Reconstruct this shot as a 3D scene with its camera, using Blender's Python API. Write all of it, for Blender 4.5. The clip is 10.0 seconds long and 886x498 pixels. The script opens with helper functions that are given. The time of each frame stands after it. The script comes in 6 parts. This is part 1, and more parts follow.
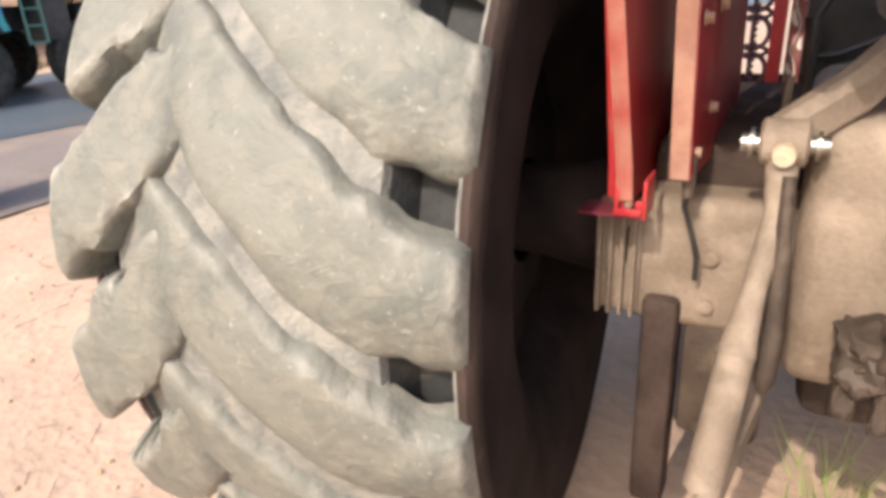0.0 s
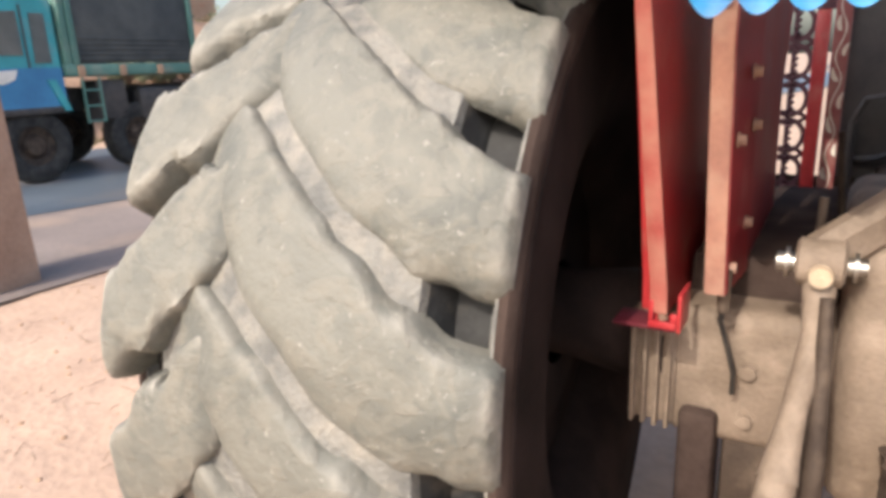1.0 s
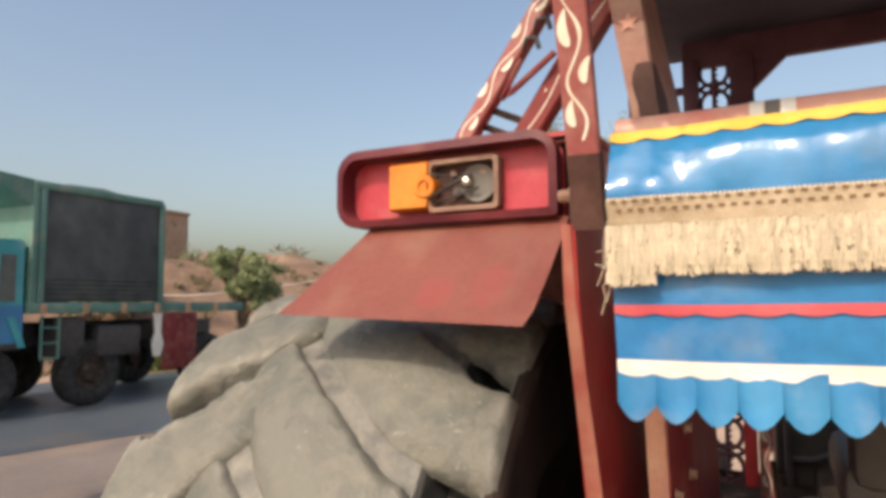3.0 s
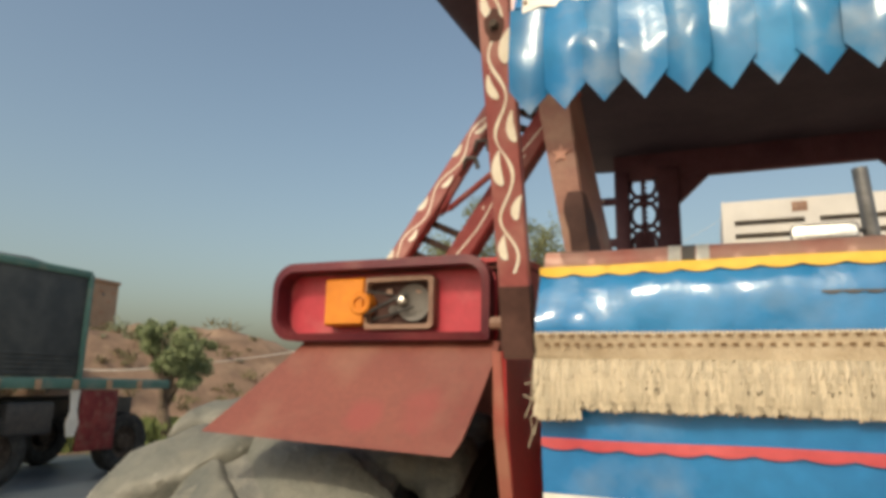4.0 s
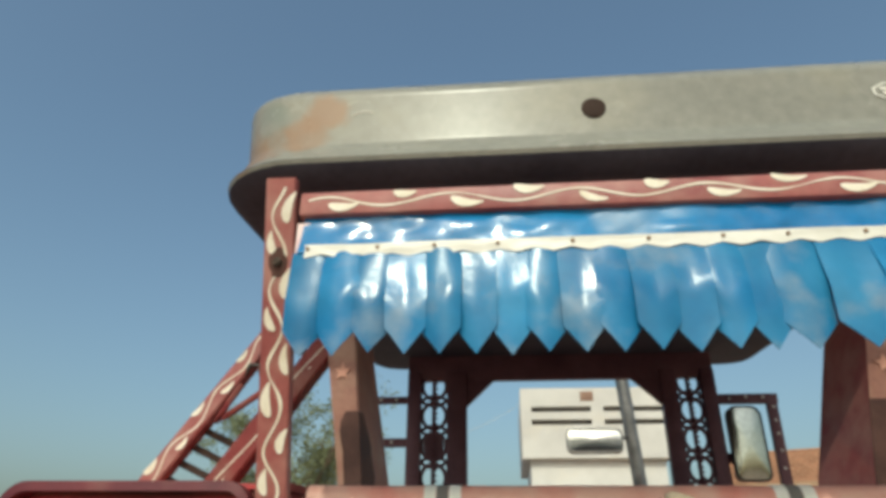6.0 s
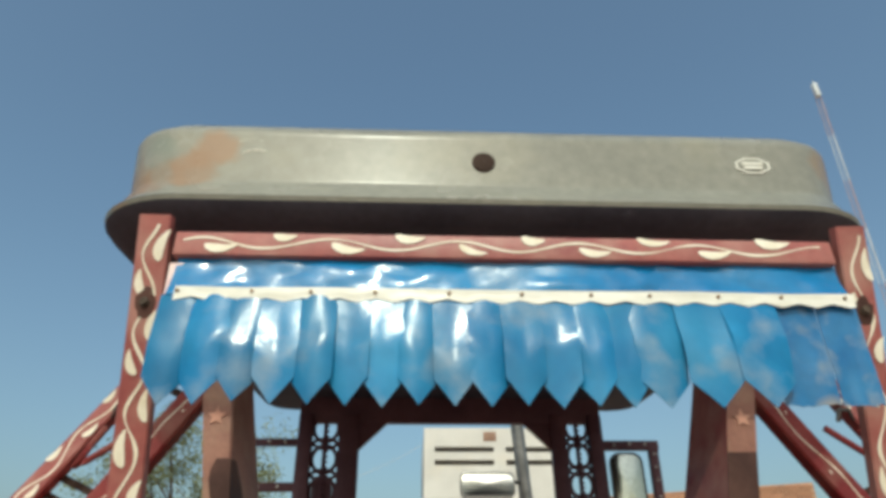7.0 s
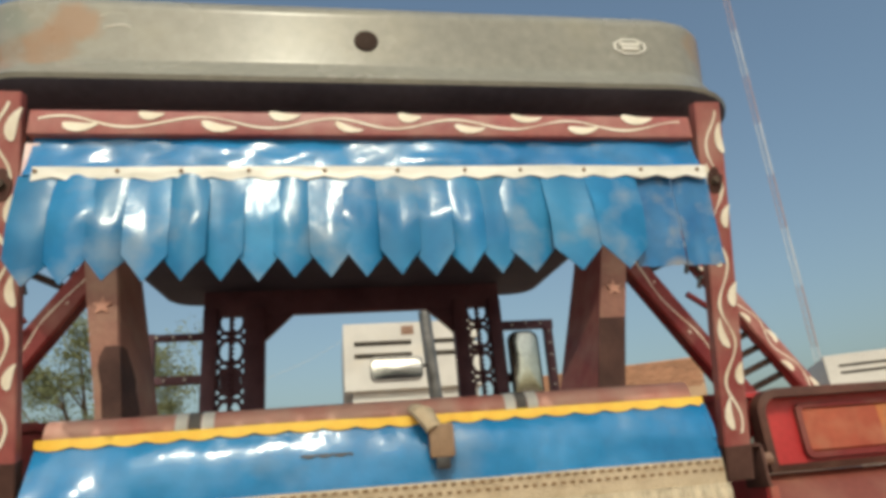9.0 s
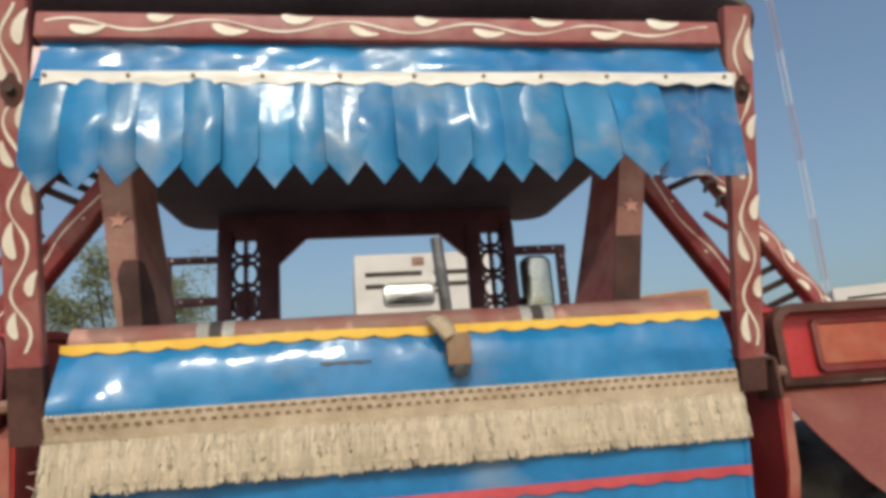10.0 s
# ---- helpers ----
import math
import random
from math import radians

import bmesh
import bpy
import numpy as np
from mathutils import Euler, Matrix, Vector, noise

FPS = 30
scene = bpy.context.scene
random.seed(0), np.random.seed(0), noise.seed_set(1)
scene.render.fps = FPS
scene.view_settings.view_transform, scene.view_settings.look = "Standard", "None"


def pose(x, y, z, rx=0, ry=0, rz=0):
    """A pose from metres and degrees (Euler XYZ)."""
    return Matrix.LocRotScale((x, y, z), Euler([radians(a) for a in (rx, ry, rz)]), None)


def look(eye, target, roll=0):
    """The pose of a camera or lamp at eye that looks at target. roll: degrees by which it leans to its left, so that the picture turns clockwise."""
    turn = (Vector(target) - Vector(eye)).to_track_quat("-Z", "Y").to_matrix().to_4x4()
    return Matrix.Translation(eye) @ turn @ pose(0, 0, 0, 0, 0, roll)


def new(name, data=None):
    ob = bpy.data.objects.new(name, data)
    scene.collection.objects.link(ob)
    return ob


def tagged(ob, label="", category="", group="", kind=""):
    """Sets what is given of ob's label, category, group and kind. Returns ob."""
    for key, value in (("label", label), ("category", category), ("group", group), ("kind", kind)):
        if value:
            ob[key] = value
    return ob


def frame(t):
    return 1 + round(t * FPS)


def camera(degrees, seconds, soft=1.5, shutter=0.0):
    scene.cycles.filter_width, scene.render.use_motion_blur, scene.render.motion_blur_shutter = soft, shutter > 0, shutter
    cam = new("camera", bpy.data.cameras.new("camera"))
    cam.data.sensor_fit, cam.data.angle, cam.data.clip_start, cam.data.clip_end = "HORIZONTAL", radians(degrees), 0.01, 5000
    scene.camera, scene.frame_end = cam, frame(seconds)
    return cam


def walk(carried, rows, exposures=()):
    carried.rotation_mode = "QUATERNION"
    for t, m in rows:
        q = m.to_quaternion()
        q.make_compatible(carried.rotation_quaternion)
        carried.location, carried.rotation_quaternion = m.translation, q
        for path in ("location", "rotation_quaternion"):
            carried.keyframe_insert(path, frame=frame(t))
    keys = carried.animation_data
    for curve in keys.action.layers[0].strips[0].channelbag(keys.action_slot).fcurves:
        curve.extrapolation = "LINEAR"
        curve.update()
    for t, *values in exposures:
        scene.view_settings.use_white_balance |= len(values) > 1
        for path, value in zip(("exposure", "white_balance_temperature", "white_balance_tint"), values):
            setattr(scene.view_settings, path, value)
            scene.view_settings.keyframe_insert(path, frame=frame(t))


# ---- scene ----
cam = camera(68.0, 10.0, soft=4.0)
PATH = [
    (0, (-0.327, 0.389, 1.279), (-1.222, 2.011, 0.524), -3.1),
    (0.5, (-0.303, 0.383, 1.334), (-1.335, 1.967, 0.682), -3.4),
    (1, (-0.33, 0.386, 1.337), (-1.335, 2.031, 0.803), -2.3),
    (1.5, (-0.294, 0.365, 1.397), (-1.373, 1.998, 0.988), -2.0),
    (2, (-0.307, 0.346, 1.43), (-1.348, 2.034, 1.167), -0.7),
    (2.5, (-0.303, 0.342, 1.491), (-1.292, 2.078, 1.417), -1.2),
    (2.7, (-0.298, 0.332, 1.515), (-1.258, 2.086, 1.556), -0.7),
    (3.8, (-0.278, 0.306, 1.593), (-1.067, 2.113, 1.926), 0.4),
    (4, (-0.271, 0.3, 1.609), (-1.014, 2.113, 2.01), 1.2),
    (4.5, (-0.252, 0.276, 1.641), (-0.841, 2.096, 2.224), 1.9),
    (5, (-0.233, 0.26, 1.663), (-0.668, 2.076, 2.381), 1.6),
    (5.5, (-0.218, 0.249, 1.672), (-0.616, 2.04, 2.469), 1.8),
    (6, (-0.195, 0.243, 1.686), (-0.372, 2.022, 2.583), 0.7),
    (6.2, (-0.185, 0.24, 1.689), (-0.296, 2.016, 2.601), 0.2),
    (7.3, (-0.137, 0.224, 1.706), (-0.001, 1.931, 2.739), -1.5),
    (7.5, (-0.135, 0.215, 1.707), (0.026, 1.907, 2.76), -2.4),
    (8, (-0.116, 0.202, 1.709), (0.129, 1.881, 2.768), -3.6),
    (8.3, (-0.100, 0.203, 1.706), (0.247, 1.916, 2.677), -4.8),
    (8.5, (-0.095, 0.208, 1.688), (0.288, 1.967, 2.559), -5.2),
    (9, (-0.089, 0.224, 1.661), (0.251, 2.064, 2.366), -5.1),
    (9.5, (-0.094, 0.228, 1.657), (0.242, 2.08, 2.332), -5.0),
    (10, (-0.099, 0.246, 1.634), (0.204, 2.155, 2.146), -4.5),
]
EXPOSURES = [(0.0, 1.27, 6650, 12), (0.5, 1.08, 6550, 13), (1.0, 1.15, 6550, 13), (2.0, 0.95, 6850, 13), (2.7, 0.62, 7200, 14), (3.8, 0.18, 7550, 6), (4.5, -0.02, 7450, 1), (5.2, -0.06, 6850, -3), (6.0, -0.05, 6480, -5), (8.0, 0.0, 6350, -6), (9.0, -0.12, 6950, 0), (10.0, -0.15, 6500, 5)]
walk(cam, [(t, look(eye, target, roll)) for t, eye, target, roll in PATH], EXPOSURES)

# ---- world, sun and exposure ----
SUN_AZ, SUN_EL = 186.0, 43.0
world = bpy.data.worlds.new("sky")
scene.world = world
world.use_nodes = True
wn = world.node_tree
sky = wn.nodes.new("ShaderNodeTexSky")
sky.sky_type = 'NISHITA'
sky.sun_disc = False
sky.sun_elevation, sky.sun_rotation = radians(SUN_EL), radians(SUN_AZ)
sky.altitude, sky.air_density, sky.dust_density, sky.ozone_density = 0, 1.25, 4.8, 2.6
wn.nodes["Background"].inputs["Strength"].default_value = 0.15
wn.links.new(sky.outputs["Color"], wn.nodes["Background"].inputs["Color"])
sun = new("sun", bpy.data.lights.new("sun", "SUN"))
sun.data.energy, sun.data.angle, sun.data.color = 1.8, radians(0.55), (1.0, 0.93, 0.82)
to_sun = Vector((math.sin(radians(SUN_AZ)) * math.cos(radians(SUN_EL)), math.cos(radians(SUN_AZ)) * math.cos(radians(SUN_EL)), math.sin(radians(SUN_EL))))
sun.matrix_world = look(to_sun * 30, (0, 0, 0))


# ---- materials ----
def material(name, c1, c2, rough=0.6, metal=0.0, scale=6.0, fine=60.0, bump=0.15, dust=None, dust_amount=0.0, coat=0.0, rough_var=0.12, vary=0.0, stretch=(1, 1, 1), spec=0.5):
    """Two tones mixed by coarse noise, a fine grain, relief, and an optional layer of dust on upward or patchy places."""
    m = bpy.data.materials.new(name)
    m.use_nodes = True
    n, l = m.node_tree.nodes, m.node_tree.links
    b = n["Principled BSDF"]
    tc = n.new("ShaderNodeTexCoord")
    mp = n.new("ShaderNodeMapping")
    mp.inputs["Scale"].default_value = stretch
    l.new(tc.outputs["Object"], mp.inputs["Vector"])
    big, small = n.new("ShaderNodeTexNoise"), n.new("ShaderNodeTexNoise")
    big.inputs["Scale"].default_value, big.inputs["Detail"].default_value = scale, 5
    small.inputs["Scale"].default_value, small.inputs["Detail"].default_value = fine, 3
    l.new(mp.outputs["Vector"], big.inputs["Vector"])
    l.new(mp.outputs["Vector"], small.inputs["Vector"])
    ramp = n.new("ShaderNodeValToRGB")
    ramp.color_ramp.elements[0].position, ramp.color_ramp.elements[1].position = 0.36, 0.64
    ramp.color_ramp.elements[0].color, ramp.color_ramp.elements[1].color = (*c1, 1), (*c2, 1)
    l.new(big.outputs["Fac"], ramp.inputs["Fac"])
    col = ramp.outputs["Color"]
    grain = n.new("ShaderNodeMixRGB")
    grain.blend_type = 'OVERLAY'
    grain.inputs["Fac"].default_value = 0.22
    l.new(col, grain.inputs["Color1"])
    l.new(small.outputs["Fac"], grain.inputs["Color2"])
    col = grain.outputs["Color"]
    if vary:
        info, hsv, mr = n.new("ShaderNodeObjectInfo"), n.new("ShaderNodeHueSaturation"), n.new("ShaderNodeMapRange")
        mr.inputs["To Min"].default_value, mr.inputs["To Max"].default_value = 1 - vary, 1 + vary
        l.new(info.outputs["Random"], mr.inputs["Value"])
        l.new(mr.outputs["Result"], hsv.inputs["Value"])
        l.new(col, hsv.inputs["Color"])
        col = hsv.outputs["Color"]
    if dust:
        pat, dr, mx = n.new("ShaderNodeTexNoise"), n.new("ShaderNodeMapRange"), n.new("ShaderNodeMixRGB")
        pat.inputs["Scale"].default_value, pat.inputs["Detail"].default_value = scale * 1.7, 7
        l.new(mp.outputs["Vector"], pat.inputs["Vector"])
        dr.inputs["From Min"].default_value, dr.inputs["From Max"].default_value = 0.62 - 0.4 * dust_amount, 0.82 - 0.3 * dust_amount
        dr.inputs["To Max"].default_value = min(1.0, 0.45 + 0.5 * dust_amount)
        l.new(pat.outputs["Fac"], dr.inputs["Value"])
        l.new(dr.outputs["Result"], mx.inputs["Fac"])
        l.new(col, mx.inputs["Color1"])
        mx.inputs["Color2"].default_value = (*dust, 1)
        col = mx.outputs["Color"]
    l.new(col, b.inputs["Base Color"])
    rr = n.new("ShaderNodeMapRange")
    rr.inputs["To Min"].default_value, rr.inputs["To Max"].default_value = max(0.02, rough - rough_var), min(1, rough + rough_var)
    l.new(big.outputs["Fac"], rr.inputs["Value"])
    l.new(rr.outputs["Result"], b.inputs["Roughness"])
    b.inputs["Metallic"].default_value = metal
    b.inputs["Coat Weight"].default_value = coat
    b.inputs["Specular IOR Level"].default_value = spec
    if bump:
        bp, mixb = n.new("ShaderNodeBump"), n.new("ShaderNodeMath")
        mixb.operation = 'ADD'
        l.new(small.outputs["Fac"], mixb.inputs[0])
        l.new(big.outputs["Fac"], mixb.inputs[1])
        bp.inputs["Strength"].default_value, bp.inputs["Distance"].default_value = bump, 0.01
        l.new(mixb.outputs[0], bp.inputs["Height"])
        l.new(bp.outputs["Normal"], b.inputs["Normal"])
    return m


def tread_rubber():
    """Old tread: grey-green rubber, yellowish dust in patches, edges paled for scuffs and highlights, fine nicks."""
    m = bpy.data.materials.new("dusty_tread_rubber")
    m.use_nodes = True
    n, l = m.node_tree.nodes, m.node_tree.links
    b = n["Principled BSDF"]
    tc = n.new("ShaderNodeTexCoord")

    def noise(scale, detail, rough=0.55, twist=0.0):
        t = n.new("ShaderNodeTexNoise")
        t.inputs["Scale"].default_value, t.inputs["Detail"].default_value = scale, detail
        t.inputs["Roughness"].default_value, t.inputs["Distortion"].default_value = rough, twist
        l.new(tc.outputs["Object"], t.inputs["Vector"])
        return t.outputs["Fac"]

    def span(src, lo, hi, a=0.0, z=1.0):
        r = n.new("ShaderNodeMapRange")
        for k, v in (("From Min", lo), ("From Max", hi), ("To Min", a), ("To Max", z)):
            r.inputs[k].default_value = v
        l.new(src, r.inputs["Value"])
        return r.outputs["Result"]

    def blend(fac, under, over):
        x = n.new("ShaderNodeMixRGB")
        l.new(fac, x.inputs["Fac"])
        for k, v in (("Color1", under), ("Color2", over)):
            if isinstance(v, tuple):
                x.inputs[k].default_value = (*v, 1)
            else:
                l.new(v, x.inputs[k])
        return x.outputs["Color"]

    body = blend(span(noise(4.5, 6, 0.6, 0.6), 0.38, 0.62), (0.096, 0.099, 0.086), (0.160, 0.157, 0.131))
    body = blend(span(noise(11, 8, 0.68, 1.2), 0.48, 0.68, 0.0, 0.5), body, (0.235, 0.215, 0.168))
    body = blend(span(noise(26, 6, 0.7, 0.5), 0.60, 0.70, 0.0, 0.5), body, (0.06, 0.064, 0.06))
    body = blend(span(noise(70, 4, 0.6), 0.64, 0.72, 0.0, 0.6), body, (0.34, 0.325, 0.28))
    layer = span(noise(6.5, 5, 0.55, 1.4), 0.535, 0.56, 0.0, 0.24)
    body = blend(layer, body, (0.215, 0.198, 0.158))
    # sharp edges paled: scuffs, and the light that catches them
    geo = n.new("ShaderNodeNewGeometry")
    edge = n.new("ShaderNodeMath")
    edge.operation = 'MULTIPLY'
    l.new(span(geo.outputs["Pointiness"], 0.515, 0.56, 0.0, 0.75), edge.inputs[0])
    l.new(span(noise(18, 5, 0.6), 0.40, 0.60), edge.inputs[1])
    body = blend(edge.outputs[0], body, (0.33, 0.31, 0.265))
    l.new(body, b.inputs["Base Color"])
    b.inputs["Roughness"].default_value = 0.66
    add, bp = n.new("ShaderNodeMath"), n.new("ShaderNodeBump")
    add.operation = 'ADD'
    l.new(noise(7, 8, 0.62, 0.8), add.inputs[0])
    l.new(noise(60, 4, 0.6), add.inputs[1])
    torn = n.new("ShaderNodeMath")
    torn.operation = 'ADD'
    l.new(add.outputs[0], torn.inputs[0])
    l.new(layer, torn.inputs[1])
    l.new(torn.outputs[0], bp.inputs["Height"])
    bp.inputs["Strength"].default_value, bp.inputs["Distance"].default_value = 0.4, 0.012
    l.new(bp.outputs["Normal"], b.inputs["Normal"])
    return m


M = {}
M["rubber_mid"] = material("worn_groove_rubber", (0.115, 0.115, 0.106), (0.205, 0.198, 0.175), 0.85, scale=14, fine=120, bump=0.6, dust=(0.29, 0.265, 0.22), dust_amount=0.45)
M["rubber"] = tread_rubber()
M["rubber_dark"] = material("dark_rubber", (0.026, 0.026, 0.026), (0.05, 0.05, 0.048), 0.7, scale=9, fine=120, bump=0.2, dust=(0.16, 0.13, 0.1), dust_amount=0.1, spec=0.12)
# near-black: the shade inside the wheels is put into this colour
M["rubber_shaded"] = material("black_shaded_rubber", (0.015, 0.011, 0.010), (0.030, 0.021, 0.019), 0.85, scale=9, fine=120, bump=0.2, spec=0.08)
M["sidewall"] = material("dark_brown_sidewall_rubber", (0.033, 0.022, 0.018), (0.056, 0.038, 0.031), 0.8, scale=9, fine=120, bump=0.2, dust=(0.13, 0.10, 0.08), dust_amount=0.15, spec=0.15)
M["red"] = material("red_paint", (0.36, 0.022, 0.028), (0.46, 0.04, 0.04), 0.38, scale=5, fine=80, bump=0.04, dust=(0.42, 0.22, 0.16), dust_amount=0.12, coat=0.15)
M["red_dusty"] = material("dusty_red_paint", (0.29, 0.055, 0.045), (0.37, 0.09, 0.07), 0.55, scale=7, fine=110, bump=0.06, dust=(0.40, 0.19, 0.135), dust_amount=0.6)
M["maroon"] = material("maroon_paint", (0.145, 0.018, 0.021), (0.22, 0.04, 0.038), 0.5, scale=6, fine=90, bump=0.06, dust=(0.26, 0.14, 0.11), dust_amount=0.3, spec=0.25)
M["flap_red"] = material("flap_red_paint", (0.165, 0.04, 0.028), (0.205, 0.058, 0.04), 0.5, scale=5, fine=110, bump=0.05, dust=(0.25, 0.12, 0.08), dust_amount=0.3)
M["rim_maroon"] = material("rim_maroon_paint", (0.085, 0.012, 0.02), (0.14, 0.024, 0.03), 0.5, scale=7, fine=90, bump=0.05, dust=(0.24, 0.12, 0.1), dust_amount=0.12, spec=0.3)
# darker copy for the right lamp box rim, with its shading in the colour
M["rim_shaded"] = material("shaded_brown_paint", (0.055, 0.024, 0.019), (0.10, 0.04, 0.03), 0.6, scale=7, fine=90, bump=0.1, dust=(0.17, 0.10, 0.07), dust_amount=0.2, spec=0.25)
M["pink_red"] = material("lamp_panel_red", (0.41, 0.03, 0.05), (0.47, 0.05, 0.07), 0.45, scale=6, fine=70, bump=0.03, dust=(0.55, 0.22, 0.2), dust_amount=0.15)
M["vine"] = material("cream_brush_paint", (0.70, 0.63, 0.50), (0.82, 0.77, 0.66), 0.6, scale=20, fine=120, bump=0.05)
M["brown_worn"] = material("worn_brown_paint", (0.21, 0.08, 0.055), (0.30, 0.14, 0.10), 0.55, scale=9, fine=100, bump=0.12, dust=(0.34, 0.22, 0.15), dust_amount=0.3)
M["matt_dark"] = material("matt_dark_brown", (0.035, 0.024, 0.021), (0.065, 0.046, 0.038), 0.95, scale=9, fine=90, bump=0.3, spec=0.05)
M["rust"] = material("rusty_tan_steel", (0.185, 0.10, 0.07), (0.28, 0.165, 0.115), 0.7, scale=9, fine=100, bump=0.15, dust=(0.36, 0.24, 0.175), dust_amount=0.3)
M["grime"] = material("dark_greasy_paint", (0.058, 0.030, 0.026), (0.105, 0.055, 0.046), 0.55, scale=12, fine=90, bump=0.1, spec=0.12)
M["blue"] = material("blue_vinyl", (0.012, 0.150, 0.37), (0.02, 0.20, 0.44), 0.17, scale=3, fine=40, bump=0.10, dust=(0.30, 0.36, 0.42), dust_amount=0.18, coat=0.15, rough_var=0.07)
M["blue_light"] = material("light_blue_vinyl", (0.016, 0.150, 0.335), (0.034, 0.205, 0.395), 0.23, scale=8, fine=30, bump=0.08, dust=(0.28, 0.32, 0.36), dust_amount=0.2, coat=0.0, rough_var=0.1, vary=0.12, spec=0.3)
M["blue_flat"] = material("dusty_flat_blue_vinyl", (0.013, 0.115, 0.30), (0.03, 0.16, 0.35), 0.38, scale=14, fine=60, bump=0.08, dust=(0.30, 0.31, 0.30), dust_amount=0.25, rough_var=0.1)
M["white_vinyl"] = material("white_vinyl", (0.66, 0.64, 0.57), (0.75, 0.73, 0.67), 0.4, scale=8, fine=60, bump=0.05)
M["star"] = material("faded_pink_paint", (0.46, 0.22, 0.16), (0.56, 0.30, 0.22), 0.7, scale=30, fine=90, bump=0.05)
M["pink_vinyl"] = material("pinkish_vinyl", (0.66, 0.40, 0.40), (0.78, 0.66, 0.63), 0.3, scale=30, fine=90, bump=0.1)
M["yellow_vinyl"] = material("yellow_vinyl", (0.82, 0.49, 0.055), (0.87, 0.57, 0.10), 0.55, scale=8, fine=60, bump=0.06)
M["red_vinyl"] = material("red_vinyl", (0.50, 0.14, 0.11), (0.57, 0.20, 0.155), 0.45, scale=8, fine=60, bump=0.06, dust=(0.60, 0.36, 0.28), dust_amount=0.85)
M["red_band"] = material("pinkish_red_vinyl", (0.46, 0.06, 0.075), (0.54, 0.09, 0.10), 0.4, scale=8, fine=60, bump=0.05)
M["tape"] = material("woven_straw_tape", (0.41, 0.32, 0.215), (0.49, 0.395, 0.28), 0.8, scale=30, fine=300, bump=0.4)
M["strand"] = material("straw_yarn", (0.43, 0.36, 0.255), (0.58, 0.50, 0.375), 0.8, scale=12, fine=160, bump=0.2, vary=0.2)
M["stitch"] = material("brown_thread", (0.16, 0.09, 0.04), (0.24, 0.14, 0.07), 0.8, scale=20, fine=200, bump=0.1)
M["roof"] = material("grey_fibreglass", (0.212, 0.21, 0.183), (0.265, 0.258, 0.222), 0.27, scale=3, fine=50, bump=0.008, dust=(0.32, 0.30, 0.225), dust_amount=0.2, coat=0.0, spec=0.3, rough_var=0.03)
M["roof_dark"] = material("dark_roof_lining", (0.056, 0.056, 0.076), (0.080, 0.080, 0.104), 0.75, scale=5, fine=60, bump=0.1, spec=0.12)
M["post_red"] = material("faded_maroon_paint", (0.235, 0.05, 0.05), (0.33, 0.10, 0.09), 0.5, scale=7, fine=90, bump=0.06, dust=(0.42, 0.23, 0.19), dust_amount=0.5)
M["rust_post"] = material("rusty_pinkish_steel", (0.22, 0.095, 0.066), (0.31, 0.15, 0.10), 0.7, scale=9, fine=100, bump=0.15, dust=(0.36, 0.22, 0.155), dust_amount=0.3)
M["deep_red"] = material("deep_red_paint", (0.20, 0.012, 0.016), (0.29, 0.026, 0.028), 0.42, scale=6, fine=90, bump=0.05, dust=(0.34, 0.15, 0.11), dust_amount=0.14)
# dark red-brown that paints the shade in the wheel arches
M["liner"] = material("shaded_red_brown", (0.10, 0.034, 0.03), (0.17, 0.065, 0.052), 0.9, scale=8, fine=90, bump=0.3, spec=0.1)
M["frame"] = material("dark_maroon_steel", (0.105, 0.053, 0.066), (0.15, 0.078, 0.090), 0.5, scale=8, fine=90, bump=0.05, spec=0.12)
M["black"] = material("black_steel", (0.032, 0.031, 0.033), (0.058, 0.054, 0.05), 0.5, scale=10, fine=90, bump=0.05)
M["pipe"] = material("heat_stained_pipe", (0.16, 0.155, 0.15), (0.27, 0.26, 0.25), 0.4, metal=0.6, scale=12, fine=90, bump=0.05)
M["steel"] = material("worn_bright_steel", (0.24, 0.225, 0.20), (0.36, 0.345, 0.31), 0.4, metal=1.0, scale=14, fine=120, bump=0.05)
M["casting"] = material("dusty_beige_casting", (0.135, 0.10, 0.070), (0.215, 0.163, 0.120), 0.75, scale=7, fine=110, bump=0.3, dust=(0.38, 0.30, 0.23), dust_amount=0.3)
M["oily"] = material("oily_dark_casting", (0.035, 0.026, 0.021), (0.08, 0.06, 0.046), 0.5, scale=8, fine=90, bump=0.3, dust=(0.2, 0.15, 0.11), dust_amount=0.15, spec=0.12)
M["amber"] = material("amber_plastic", (0.56, 0.165, 0.012), (0.66, 0.22, 0.022), 0.35, scale=10, fine=60, bump=0.03)
M["amber_dusty"] = material("dusty_amber_plastic", (0.40, 0.13, 0.04), (0.48, 0.18, 0.07), 0.5, scale=10, fine=60, bump=0.05, dust=(0.36, 0.18, 0.12), dust_amount=0.5)
M["lens_red"] = material("dusty_red_plastic", (0.30, 0.06, 0.035), (0.37, 0.09, 0.05), 0.4, scale=10, fine=60, bump=0.04, dust=(0.40, 0.17, 0.10), dust_amount=0.35)
M["chrome"] = material("dull_reflector", (0.55, 0.5, 0.42), (0.75, 0.72, 0.66), 0.3, metal=0.9, scale=20, fine=90, bump=0.2)
M["wing_glass"] = material("dusty_mirror", (0.30, 0.31, 0.28), (0.40, 0.41, 0.38), 0.08, metal=1.0, scale=6, fine=60, bump=0.0, dust=(0.4, 0.38, 0.3), dust_amount=0.2)
